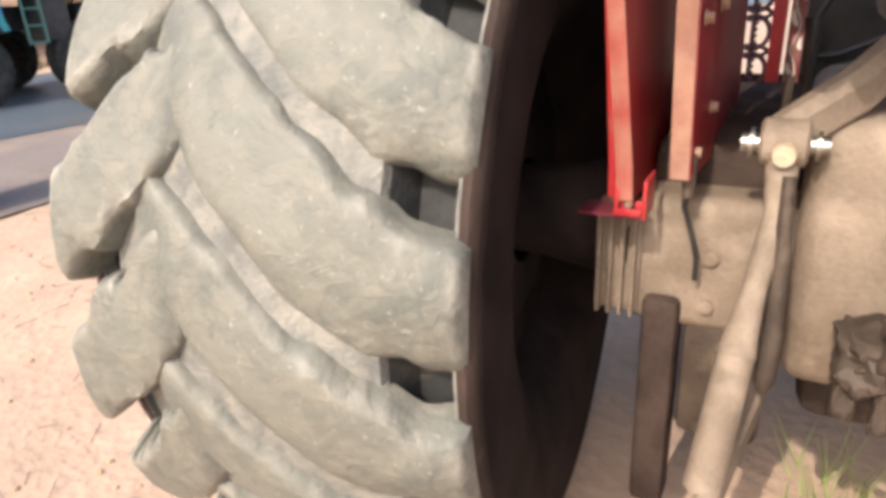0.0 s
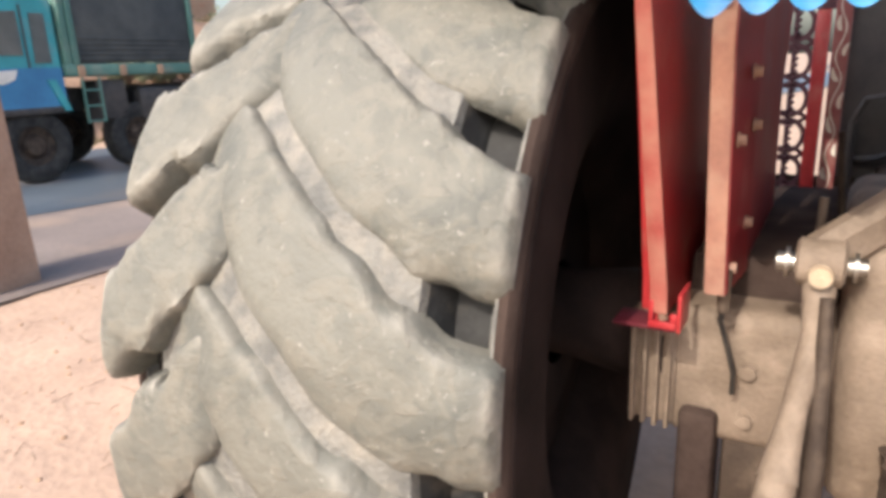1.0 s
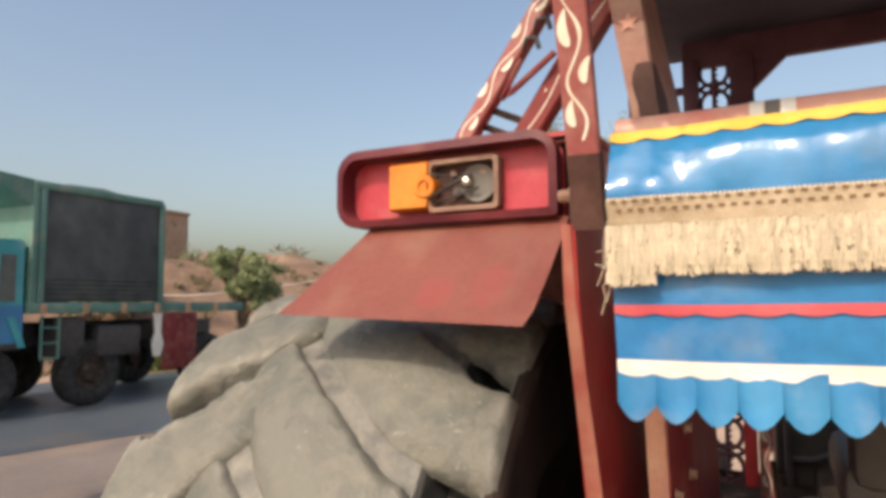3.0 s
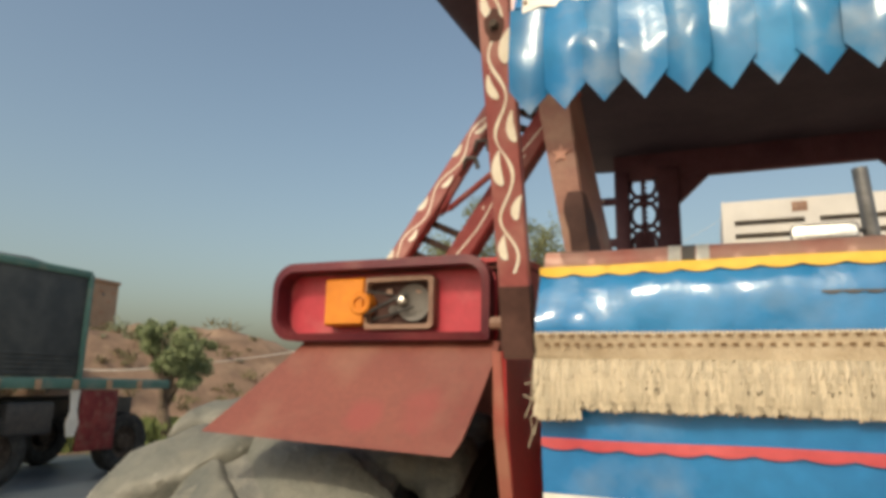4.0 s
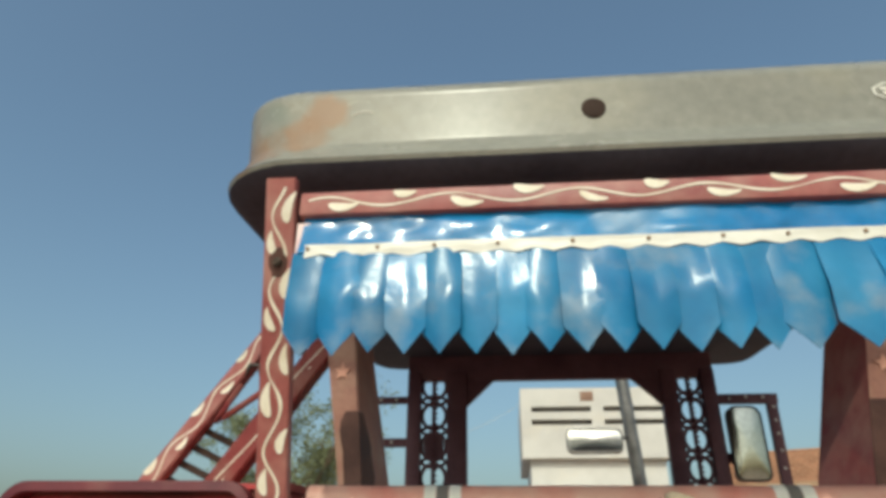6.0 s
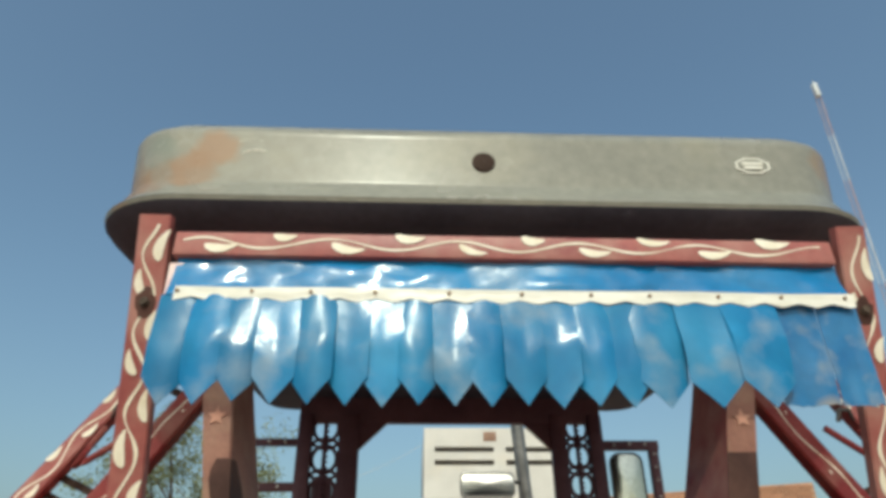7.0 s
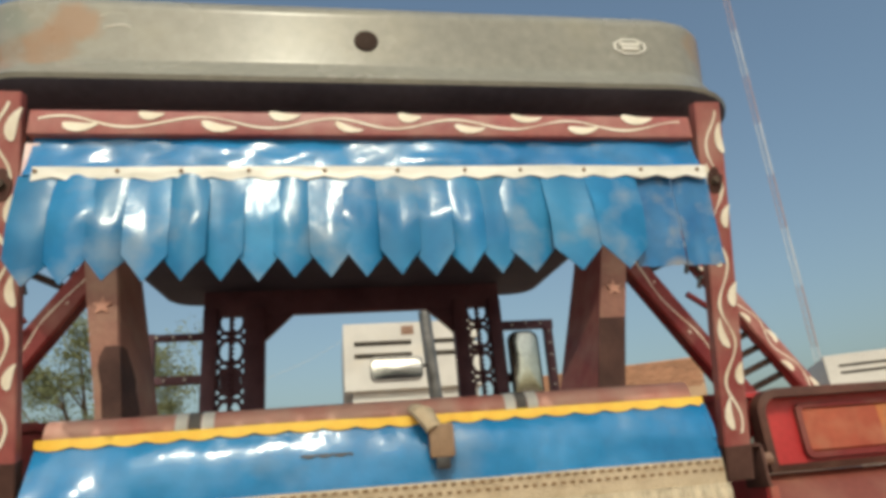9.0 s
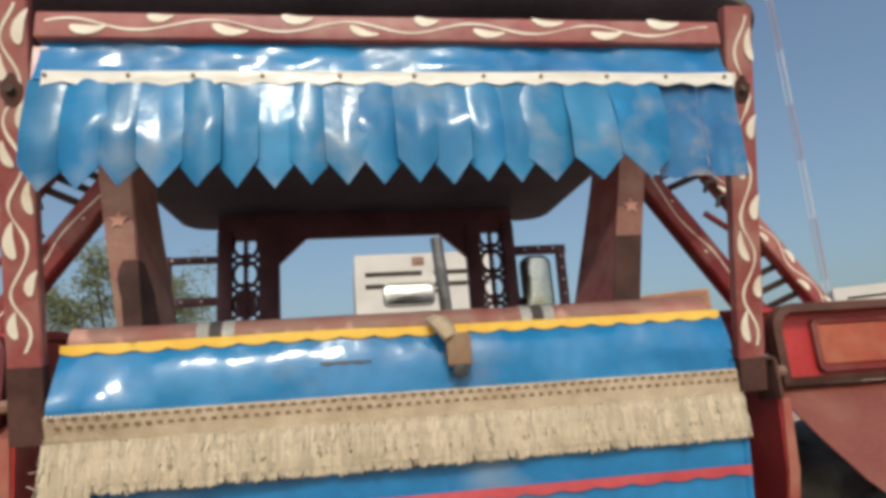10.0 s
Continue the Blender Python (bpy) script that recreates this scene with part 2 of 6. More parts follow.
M["mirror"] = material("mirror_glass", (0.50, 0.51, 0.49), (0.62, 0.62, 0.60), 0.12, metal=1.0, scale=4, fine=40, bump=0.0, rough_var=0.03)
M["wood"] = material("weathered_wood", (0.24, 0.15, 0.09), (0.36, 0.24, 0.15), 0.75, scale=10, fine=90, bump=0.2)
M["wire"] = material("black_cable", (0.015, 0.014, 0.013), (0.04, 0.035, 0.03), 0.5, scale=20, fine=90, bump=0.0)
M["twig"] = material("brown_twig", (0.13, 0.085, 0.05), (0.24, 0.16, 0.10), 0.9, scale=20, fine=100, bump=0.1)
M["sand"] = material("pale_sand", (0.385, 0.265, 0.19), (0.435, 0.305, 0.222), 0.9, scale=2.2, fine=24, bump=1.0, dust=(0.33, 0.225, 0.16), dust_amount=0.2)
# the blue of the reflected sky is put into the asphalt colour
M["road"] = material("worn_asphalt", (0.062, 0.082, 0.105), (0.09, 0.11, 0.13), 0.42, scale=0.5, fine=30, bump=0.3, dust=(0.19, 0.155, 0.13), dust_amount=0.25)
M["shoulder"] = material("dusty_asphalt", (0.14, 0.112, 0.10), (0.20, 0.162, 0.142), 0.85, scale=0.7, fine=25, bump=0.4, dust=(0.30, 0.22, 0.16), dust_amount=0.25)
M["earth"] = material("brown_earth_bank", (0.17, 0.105, 0.07), (0.27, 0.17, 0.115), 0.95, scale=0.9, fine=7, bump=0.8, dust=(0.36, 0.25, 0.17), dust_amount=0.3)
M["mud"] = material("mud_plaster", (0.36, 0.235, 0.15), (0.43, 0.29, 0.19), 0.9, scale=1.2, fine=18, bump=0.3, dust=(0.30, 0.19, 0.12), dust_amount=0.2)
M["brick"] = material("fired_brick", (0.30, 0.14, 0.085), (0.42, 0.23, 0.14), 0.9, scale=3, fine=40, bump=0.3, vary=0.25)
M["mortar"] = material("lime_mortar", (0.36, 0.27, 0.2), (0.44, 0.34, 0.26), 0.95, scale=3, fine=40, bump=0.3)
M["plaster"] = material("pillar_plaster", (0.27, 0.185, 0.135), (0.35, 0.25, 0.185), 0.9, scale=3, fine=30, bump=0.35, dust=(0.22, 0.15, 0.11), dust_amount=0.15)
M["white_wall"] = material("white_paint_wall", (0.52, 0.50, 0.475), (0.60, 0.58, 0.55), 0.7, scale=0.8, fine=20, bump=0.1, dust=(0.62, 0.56, 0.47), dust_amount=0.15)
# grey of the shade in slots and vent holes; also prints, patches, lamp pieces
M["slot"] = material("slot_shade_grey", (0.13, 0.12, 0.11), (0.2, 0.18, 0.16), 0.9, scale=2, fine=20, bump=0.1)
M["truck"] = material("turquoise_paint", (0.015, 0.26, 0.30), (0.03, 0.34, 0.38), 0.4, scale=2, fine=40, bump=0.03, dust=(0.28, 0.34, 0.32), dust_amount=0.2)
M["truck_blue"] = material("truck_blue_paint", (0.015, 0.16, 0.34), (0.03, 0.22, 0.42), 0.4, scale=2, fine=40, bump=0.03)
M["truck_green"] = material("faded_green_paint", (0.06, 0.165, 0.14), (0.10, 0.215, 0.18), 0.6, scale=2, fine=30, bump=0.1, dust=(0.24, 0.25, 0.21), dust_amount=0.3)
M["tarp"] = material("dark_slat_board", (0.035, 0.045, 0.05), (0.07, 0.08, 0.08), 0.7, scale=3, fine=40, bump=0.15)
M["glass"] = material("dark_window_glass", (0.05, 0.07, 0.075), (0.09, 0.11, 0.11), 0.1, scale=3, fine=10, bump=0.0)
M["bark"] = material("grey_brown_bark", (0.10, 0.07, 0.05), (0.19, 0.14, 0.1), 0.9, scale=8, fine=60, bump=0.5)
# these two leaf greens are paled to paint the haze of distance
M["leaf"] = material("hazy_green_leaf", (0.15, 0.17, 0.095), (0.23, 0.245, 0.145), 0.6, scale=2, fine=20, bump=0.0)
M["leaf_pale"] = material("pale_feathery_leaf", (0.17, 0.21, 0.095), (0.25, 0.29, 0.145), 0.65, scale=2, fine=20, bump=0.0)
M["leaf_olive"] = material("olive_feathery_leaf", (0.14, 0.16, 0.072), (0.22, 0.24, 0.12), 0.65, scale=2, fine=20, bump=0.0)
M["scrub"] = material("dry_scrub", (0.11, 0.10, 0.045), (0.20, 0.16, 0.085), 0.8, scale=2, fine=20, bump=0.0)
M["hedge"] = material("hedge_grass", (0.16, 0.20, 0.06), (0.25, 0.28, 0.10), 0.7, scale=2, fine=20, bump=0.0)
# mast red and white greyed to paint the haze over it
M["mast_red"] = material("mast_red", (0.34, 0.24, 0.25), (0.42, 0.31, 0.31), 0.6, scale=1, fine=10, bump=0.0)
M["mast_white"] = material("mast_white", (0.5, 0.53, 0.56), (0.6, 0.62, 0.65), 0.6, scale=1, fine=10, bump=0.0)
M["poster"] = material("faded_poster", (0.45, 0.44, 0.42), (0.62, 0.6, 0.56), 0.7, scale=14, fine=50, bump=0.0)




def stain(m, centre, radius, colour, rough_edge=0.5):
    """A patch of old paint with a ragged edge round a place on the object."""
    n, l = m.node_tree.nodes, m.node_tree.links
    b = n["Principled BSDF"]
    src = b.inputs["Base Color"].links[0].from_socket
    tc, sub, mr, nz, ad, mx = (n.new("ShaderNode" + k) for k in ("TexCoord", "VectorMath", "MapRange", "TexNoise", "Math", "MixRGB"))
    sub.operation = 'DISTANCE'
    sub.inputs[1].default_value = centre
    l.new(tc.outputs["Object"], sub.inputs[0])
    nz.inputs["Scale"].default_value, nz.inputs["Detail"].default_value = 11, 6
    l.new(tc.outputs["Object"], nz.inputs["Vector"])
    ad.operation = 'MULTIPLY_ADD'
    l.new(nz.outputs["Fac"], ad.inputs[0])
    ad.inputs[1].default_value = radius * rough_edge * 2
    l.new(sub.outputs["Value"], ad.inputs[2])
    mr.inputs["From Min"].default_value, mr.inputs["From Max"].default_value = radius * (0.6 + rough_edge), radius * (1.15 + rough_edge)
    mr.inputs["To Min"].default_value, mr.inputs["To Max"].default_value = 0.65, 0.0
    l.new(ad.outputs[0], mr.inputs["Value"])
    l.new(mr.outputs["Result"], mx.inputs["Fac"])
    l.new(src, mx.inputs["Color1"])
    mx.inputs["Color2"].default_value = (*colour, 1)
    l.new(mx.outputs["Color"], b.inputs["Base Color"])


stain(M["flap_red"], (-0.80, 1.24, 1.365), 0.035, (0.25, 0.045, 0.04), 1.3)
stain(M["flap_red"], (-0.68, 1.24, 1.40), 0.045, (0.24, 0.045, 0.038), 1.3)
stain(M["blue_flat"], (0.44, 1.11, 1.760), 0.024, (0.36, 0.30, 0.22), 0.9)
stain(M["roof"], (-0.66, 1.32, 2.235), 0.075, (0.27, 0.145, 0.075), 1.3)
stain(M["roof"], (-0.70, 1.40, 2.25), 0.11, (0.23, 0.165, 0.10), 1.1)
stain(M["roof"], (-0.545, 1.275, 2.33), 0.045, (0.32, 0.175, 0.095), 1.7)
stain(M["roof"], (-0.575, 1.28, 2.27), 0.05, (0.285, 0.175, 0.105), 1.8)
stain(M["roof"], (-0.64, 1.30, 2.33), 0.04, (0.20, 0.23, 0.20), 0.9)
stain(M["roof"], (0.71, 1.30, 2.33), 0.05, (0.27, 0.19, 0.12), 1.2)


# ---- mesh helpers ----
WORLD = {}


def thing(name, at, label, category, group="", kind=""):
    ob = new(name)
    ob.location = at
    ob.empty_display_size = 0.1
    WORLD[ob] = Matrix.Translation(at)
    return tagged(ob, label, category, group, kind)


def finish(bm, smooth=True, angle=35):
    bmesh.ops.recalc_face_normals(bm, faces=bm.faces)
    me = bpy.data.meshes.new("mesh")
    bm.to_mesh(me)
    bm.free()
    if smooth:
        me.polygons.foreach_set("use_smooth", [True] * len(me.polygons))
        me.set_sharp_from_angle(angle=radians(angle))
    return me


def link(name, me, mat, parent=None, label="", m=None):
    ob = new(name, me)
    if mat and not me.materials:
        me.materials.append(mat)
    m = m or Matrix.Identity(4)
    if parent is not None:
        ob.parent = parent
        ob.matrix_parent_inverse = WORLD[parent].inverted()
    ob.matrix_basis = m
    WORLD[ob] = m.copy()
    if label:
        tagged(ob, label)
    return ob


def part(name, bm, mat, parent=None, label="", smooth=True, angle=35):
    me = finish(bm, smooth, angle)
    return link(name, me, mat, parent, label)


def solid(name, bm, mat, label, category, kind="", group="", smooth=True, angle=35):
    return tagged(part(name, bm, mat, None, label, smooth, angle), label, category, group, kind)


def box(bm, x0, x1, y0, y1, z0, z1, bevel=0.0, m=None, seg=2):
    r = bmesh.ops.create_cube(bm, size=1)
    vs = r["verts"]
    mm = Matrix.Translation(((x0 + x1) / 2, (y0 + y1) / 2, (z0 + z1) / 2)) @ Matrix.Diagonal((x1 - x0, y1 - y0, z1 - z0, 1))
    bmesh.ops.transform(bm, matrix=(m @ mm) if m else mm, verts=vs)
    if bevel:
        es = list({e for v in vs for e in v.link_edges})
        bmesh.ops.bevel(bm, geom=es, offset=bevel, segments=seg, affect='EDGES', profile=0.5)
    return bm


def new_box(*a, **k):
    return box(bmesh.new(), *a, **k)


def rings(bm, loops, closed=True, cap=True):
    """Joins loops of points, each as long as the other, into a skin."""
    vs = [[bm.verts.new(p) for p in lp] for lp in loops]
    n = len(vs[0])
    for a, b in zip(vs, vs[1:]):
        for i in range(n if closed else n - 1):
            j = (i + 1) % n
            bm.faces.new((a[i], a[j], b[j], b[i]))
    if cap and closed:
        bm.faces.new(vs[0][::-1])
        bm.faces.new(vs[-1])
    return bm


def frames_along(pts, up=(0, 0, 1)):
    pts = [Vector(p) for p in pts]
    out = []
    for i, p in enumerate(pts):
        d = (pts[min(i + 1, len(pts) - 1)] - pts[max(i - 1, 0)]).normalized()
        u = Vector(up)
        side = d.cross(u)
        if side.length < 1e-4:
            side = d.cross(Vector((0, 1, 0)))
        side.normalize()
        out.append((p, side, side.cross(d).normalized(), d))
    return out


def tube(bm, pts, r, seg=10, up=(0, 0, 1), squash=1.0):
    fr = frames_along(pts, up)
    rs = r if isinstance(r, (list, tuple)) else [r] * len(fr)
    rings(bm, [[p + (s * math.cos(2 * math.pi * k / seg) + u * math.sin(2 * math.pi * k / seg) * squash) * q for k in range(seg)] for (p, s, u, d), q in zip(fr, rs)])
    return bm


def bar(bm, pts, w, h, up=(0, 0, 1), c=0.12):
    """A rectangular bar with chamfered corners along pts: w across, h along up."""
    fr = frames_along(pts, up)
    a, b = w / 2, h / 2
    k = min(w, h) * c
    sec = [(-a, -b + k), (-a + k, -b), (a - k, -b), (a, -b + k), (a, b - k), (a - k, b), (-a + k, b), (-a, b - k)]
    rings(bm, [[p + s * x + u * y for x, y in sec] for p, s, u, d in fr])
    return bm


def lathe(bm, profile, centre, axis="x", seg=48, closed=False):
    """Turns (along, radius) pairs round an axis through centre."""
    c = Vector(centre)
    loops = []
    for k in range(seg):
        a = 2 * math.pi * k / seg
        row = []
        for t, r in profile:
            if axis == "x":
                row.append(c + Vector((t, r * math.cos(a), r * math.sin(a))))
            elif axis == "y":
                row.append(c + Vector((r * math.cos(a), t, r * math.sin(a))))
            else:
                row.append(c + Vector((r * math.cos(a), r * math.sin(a), t)))
        loops.append(row)
    vs = [[bm.verts.new(p) for p in lp] for lp in loops]
    n = len(profile)
    for k in range(seg):
        a, b = vs[k], vs[(k + 1) % seg]
        for i in range(n if closed else n - 1):
            j = (i + 1) % n
            bm.faces.new((a[i], a[j], b[j], b[i]))
    bmesh.ops.remove_doubles(bm, verts=bm.verts, dist=1e-6)
    return bm


def sheet(bm, poly, thick, plane="xz", at=0.0):
    """A flat plate from a polygon. plane xz: thickness runs from y = at towards +y; yz: from x = at; xy: from z = at."""
    def put(a, b, o):
        return {"xz": (a, at + o, b), "yz": (at + o, a, b), "xy": (a, b, at + o)}[plane]
    rings(bm, [[put(a, b, 0) for a, b in poly], [put(a, b, thick) for a, b in poly]])
    return bm


def grid_sheet(bm, rows, thick, normal):
    """A thin double skin over rows of points; normal is the way in which the thickness goes."""
    nv = Vector(normal) * thick
    f = [[bm.verts.new(p) for p in r] for r in rows]
    b = [[bm.verts.new(Vector(p) + nv) for p in r] for r in rows]
    R, C = len(f), len(f[0])
    for i in range(R - 1):
        for j in range(C - 1):
            bm.faces.new((f[i][j], f[i][j + 1], f[i + 1][j + 1], f[i + 1][j]))
            bm.faces.new((b[i][j], b[i + 1][j], b[i + 1][j + 1], b[i][j + 1]))
    for i in range(R - 1):
        bm.faces.new((f[i][0], f[i + 1][0], b[i + 1][0], b[i][0]))
        bm.faces.new((f[i][-1], b[i][-1], b[i + 1][-1], f[i + 1][-1]))
    for j in range(C - 1):
        bm.faces.new((f[0][j], b[0][j], b[0][j + 1], f[0][j + 1]))
        bm.faces.new((f[-1][j], f[-1][j + 1], b[-1][j + 1], b[-1][j]))
    return bm


def rounded(x0, x1, z0, z1, r, n=6):
    """A rounded rectangle as a polygon; r: one radius or four (lower left, lower right, upper right, upper left)."""
    rs = r if isinstance(r, (list, tuple)) else [r] * 4
    out = []
    for (cx, cz, a0), q in zip(((x0, z0, 180), (x1, z0, 270), (x1, z1, 0), (x0, z1, 90)), rs):
        sx, sz = (1 if cx == x0 else -1), (1 if cz == z0 else -1)
        for k in range(n + 1):
            a = radians(a0 + 90 * k / n)
            out.append((cx + sx * q + q * math.cos(a), cz + sz * q + q * math.sin(a)))
    return out


def bolt(bm, at, r=0.011, h=0.012, axis="x", sign=1):
    prof = [(0, r * 1.45), (sign * h * 0.25, r * 1.45), (sign * h * 0.25, r), (sign * h, r), (sign * h, 0.0004)]
    return lathe(bm, prof, at, axis, 8)


def wob(x, y=0.0, z=0.0):
    return noise.noise(Vector((x, y, z)))


# ---- ground, road and bank ----
def terrain(name, x0, x1, y0, y1, nx, ny, height, mat, label, category):
    bm = bmesh.new()
    vs = [[bm.verts.new((x0 + (x1 - x0) * i / nx, y0 + (y1 - y0) * j / ny, height(x0 + (x1 - x0) * i / nx, y0 + (y1 - y0) * j / ny))) for i in range(nx + 1)] for j in range(ny + 1)]
    for a, b in zip(vs, vs[1:]):
        for i in range(nx):
            bm.faces.new((a[i], a[i + 1], b[i + 1], b[i]))
    return solid(name, bm, mat, label, category, "structure")


def sand_height(x, y):
    near = max(0.0, 1 - math.hypot(x + 2, y - 2) / 9)
    return near * (0.025 * wob(x * 1.1, y * 1.1) + 0.014 * wob(x * 4, y * 4, 2) + 0.008 * wob(x * 11, y * 9, 5)) - 0.02 * (1 - near)


bm = bmesh.new()
# one sheet: a fine middle that runs on to the horizon
ticks = [-1500, -400, -120, -60, -30, -20] + [-12 + 0.25 * k for k in range(21)] + [-7 + 0.07 * k for k in range(1, 172)] + [5.25 + 0.25 * k for k in range(12)] + [12, 16, 24, 40, 90, 300, 1500]
ticks = sorted(ticks)
vs = [[bm.verts.new((x, y, sand_height(x, y) if abs(x) < 12 and abs(y) < 12 else -0.02)) for x in ticks] for y in ticks]
for a, b in zip(vs, vs[1:]):
    for i in range(len(ticks) - 1):
        bm.faces.new((a[i], a[i + 1], b[i + 1], b[i]))
ground = solid("ground", bm, M["sand"], "pale dry sandy ground with scattered straw", "ground", "structure")



def strip(name, near, far, z, mat, label, y0=-60, y1=90, ragged=0.0):
    """A long strip of ground beside the road; near and far: (x at y = 5, slope) of its two edges."""
    bm = bmesh.new()
    n = 150
    rows = []
    for j in range(n + 1):
        y = y0 + (y1 - y0) * j / n
        r = ragged * wob(y * 0.9, near[0]) + 0.5 * ragged * wob(y * 3.1, near[0])
        a, b = far[0] + far[1] * (y - 5), near[0] + near[1] * (y - 5) + r
        rows.append([(a, y, z), ((a + b) / 2, y, z + 0.01), (b, y, z)])
    vs = [[bm.verts.new(p) for p in r] for r in rows]
    for a, b in zip(vs, vs[1:]):
        for i in range(2):
            bm.faces.new((a[i], a[i + 1], b[i + 1], b[i]))
    return solid(name, bm, mat, label, "road", "structure")


strip("pavement", (-4.72, 0.03), (-7.6, 0.24), 0.012, M["shoulder"], "dusty grey-brown road shoulder", ragged=0.12)
strip("road", (-7.2, 0.24), (-14.3, 0.26), 0.022, M["road"], "worn asphalt road, tinted blue for the sky it reflects", ragged=0.1)
strip("verge", (-13.95, 0.26), (-16.0, 0.26), 0.03, M["sand"], "pale dusty verge beyond the asphalt", ragged=0.15)


def bank_height(x, y):
    e = -15.1 + 0.26 * (y - 5)
    t = min(1.0, max(0.0, (e - x) / 8.0))
    s = t * t * (3 - 2 * t)
    return -0.05 + s * (3.2 + 0.7 * wob(x * 0.2, y * 0.2) + 0.35 * wob(x * 0.9, y * 0.9)) + 0.16 * wob(x * 2, y * 2) * min(1, t * 4) + 0.1 * wob(x * 0.8, y * 0.8) * 0.3


terrain("earth_bank", -75, -13.6, -45, 24, 120, 130, bank_height, M["earth"], "brown earth bank with dry scrub and litter", "bank")
terrain("far_yard", -48, -12.5, 13.0, 60, 60, 60, lambda x, y: -0.03 + 0.04 * wob(x * 0.5, y * 0.5) + 0.035, M["shoulder"], "trodden dusty yard behind the hedge", "ground")


# ---- leaves, trees, hedge ----
def leaf_cloud(bm, centres, per, size, rng, flat=0.6):
    for (cx, cy, cz), r in centres:
        for _ in range(per):
            v = Vector((rng.gauss(0, 1), rng.gauss(0, 1), rng.gauss(0, 1) * flat))
            v = v.normalized() * r * (rng.random() ** 0.5)
            p = Vector((cx, cy, cz)) + v
            a = Vector((rng.uniform(-1, 1), rng.uniform(-1, 1), rng.uniform(-0.6, 0.9))).normalized()
            b = a.cross(Vector((rng.uniform(-1, 1), rng.uniform(-1, 1), rng.uniform(-1, 1)))).normalized()
            s = size * rng.uniform(0.6, 1.4)
            bm.faces.new([bm.verts.new(q) for q in (p - a * s, p + b * s * 0.36, p + a * s, p - b * s * 0.36)])


def tree(name, at, height, spread, label, leaf, seed, trunk=0.14, crown_from=0.35, clumps=46, per=60, size=0.11, flat=0.7):
    rng = random.Random(seed)
    t = thing(name, at, label, "tree", "trees along the bank" if name == "bank_tree" else "")
    bm = bmesh.new()
    base = Vector(at)
    top = base + Vector((rng.uniform(-0.2, 0.2), rng.uniform(-0.2, 0.2), height * crown_from * 1.25))
    tube(bm, [base - Vector((0, 0, 0.05)), base.lerp(top, 0.3) + Vector((0.04, 0.03, 0)), base.lerp(top, 0.7), top], [trunk * 1.3, trunk, trunk * 0.85, trunk * 0.6], 9)
    ends = []
    for k in range(9):
        a = 2 * math.pi * (k + rng.random() * 0.7) / 9
        s = base.lerp(top, rng.uniform(0.62, 1.0))
        e = base + Vector((math.cos(a) * spread * rng.uniform(0.4, 0.85), math.sin(a) * spread * rng.uniform(0.4, 0.85), height * rng.uniform(0.55, 0.95)))
        mid = s.lerp(e, 0.5) + Vector((0, 0, 0.12 * height * rng.uniform(-0.3, 0.6)))
        tube(bm, [s, mid, e], [trunk * 0.42, trunk * 0.25, trunk * 0.08], 6)
        ends += [e, mid.lerp(e, 0.5)]
        for q in range(2):
            e2 = mid + Vector((rng.uniform(-1, 1), rng.uniform(-1, 1), rng.uniform(0.1, 1))) * spread * 0.4
            tube(bm, [mid, e2], [trunk * 0.16, trunk * 0.05], 5)
            ends.append(e2)
    part("trunk", bm, M["bark"], t, "grey-brown trunk and limbs")
    cl = []
    for k in range(clumps):
        e = ends[rng.randrange(len(ends))]
        o = Vector((rng.gauss(0, 1), rng.gauss(0, 1), rng.gauss(0, 0.8))) * spread * 0.16
        c = e + o
        c.z = min(c.z, base.z + height * 1.02)
        cl.append((tuple(c), spread * rng.uniform(0.10, 0.24)))
    bm = bmesh.new()
    leaf_cloud(bm, cl, per, size, rng, flat)
    part("crown", bm, M[leaf], t, "uneven leafy crown", smooth=False)
    return t


tree("roadside_tree", (-12.33, 12.63, 0), 3.15, 1.02, "hazy green roadside tree with a short thick trunk", "leaf_pale", 3, 0.16, 0.30, 80, 260, 0.045, 1.0)
tree("bank_tree", (-16.2, 12.35, 0.45), 2.3, 1.15, "dark green low tree before a mud wall", "leaf", 8, 0.10, 0.4, 44, 150, 0.06)
tree("bank_tree", (-18.3, 16.6, 0), 3.5, 1.7, "dark green low tree before a mud wall", "leaf", 18, 0.10, 0.4, 44, 150, 0.065)
tree("bank_tree", (-15.62, 11.05, 0.25), 2.1, 1.0, "small thorn tree at the foot of the bank", "leaf", 28, 0.07, 0.45, 40, 90, 0.06)
tree("bank_tree", (-16.1, 8.0, 0.55), 1.9, 0.9, "small thorn tree at the foot of the bank", "leaf_pale", 33, 0.07, 0.35, 40, 90, 0.06)
tree("acacia", (-4.55, 14.3, 0), 5.3, 2.25, "feathery acacia tree behind the tractor", "leaf_olive", 14, 0.14, 0.5, 90, 210, 0.042, 0.7)

rng = random.Random(9)
bm = bmesh.new()
for k in range(150):
    t = k / 149
    c = Vector((-13.35, 9.8, 0)).lerp(Vector((-12.1, 14.2, 0)), t)
    for q in range(36):
        p = c + Vector((rng.gauss(0, 0.22), rng.gauss(0, 0.22), rng.uniform(0.0, 0.62 + 0.1 * wob(t * 9))))
        a = Vector((rng.uniform(-0.5, 0.5), rng.uniform(-0.5, 0.5), 1)).normalized()
        b = a.cross(Vector((rng.uniform(-1, 1), rng.uniform(-1, 1), 0.1))).normalized()
        s = rng.uniform(0.06, 0.13)
        bm.faces.new([bm.verts.new(p + v) for v in (-a * s, b * s * 0.3, a * s, -b * s * 0.3)])
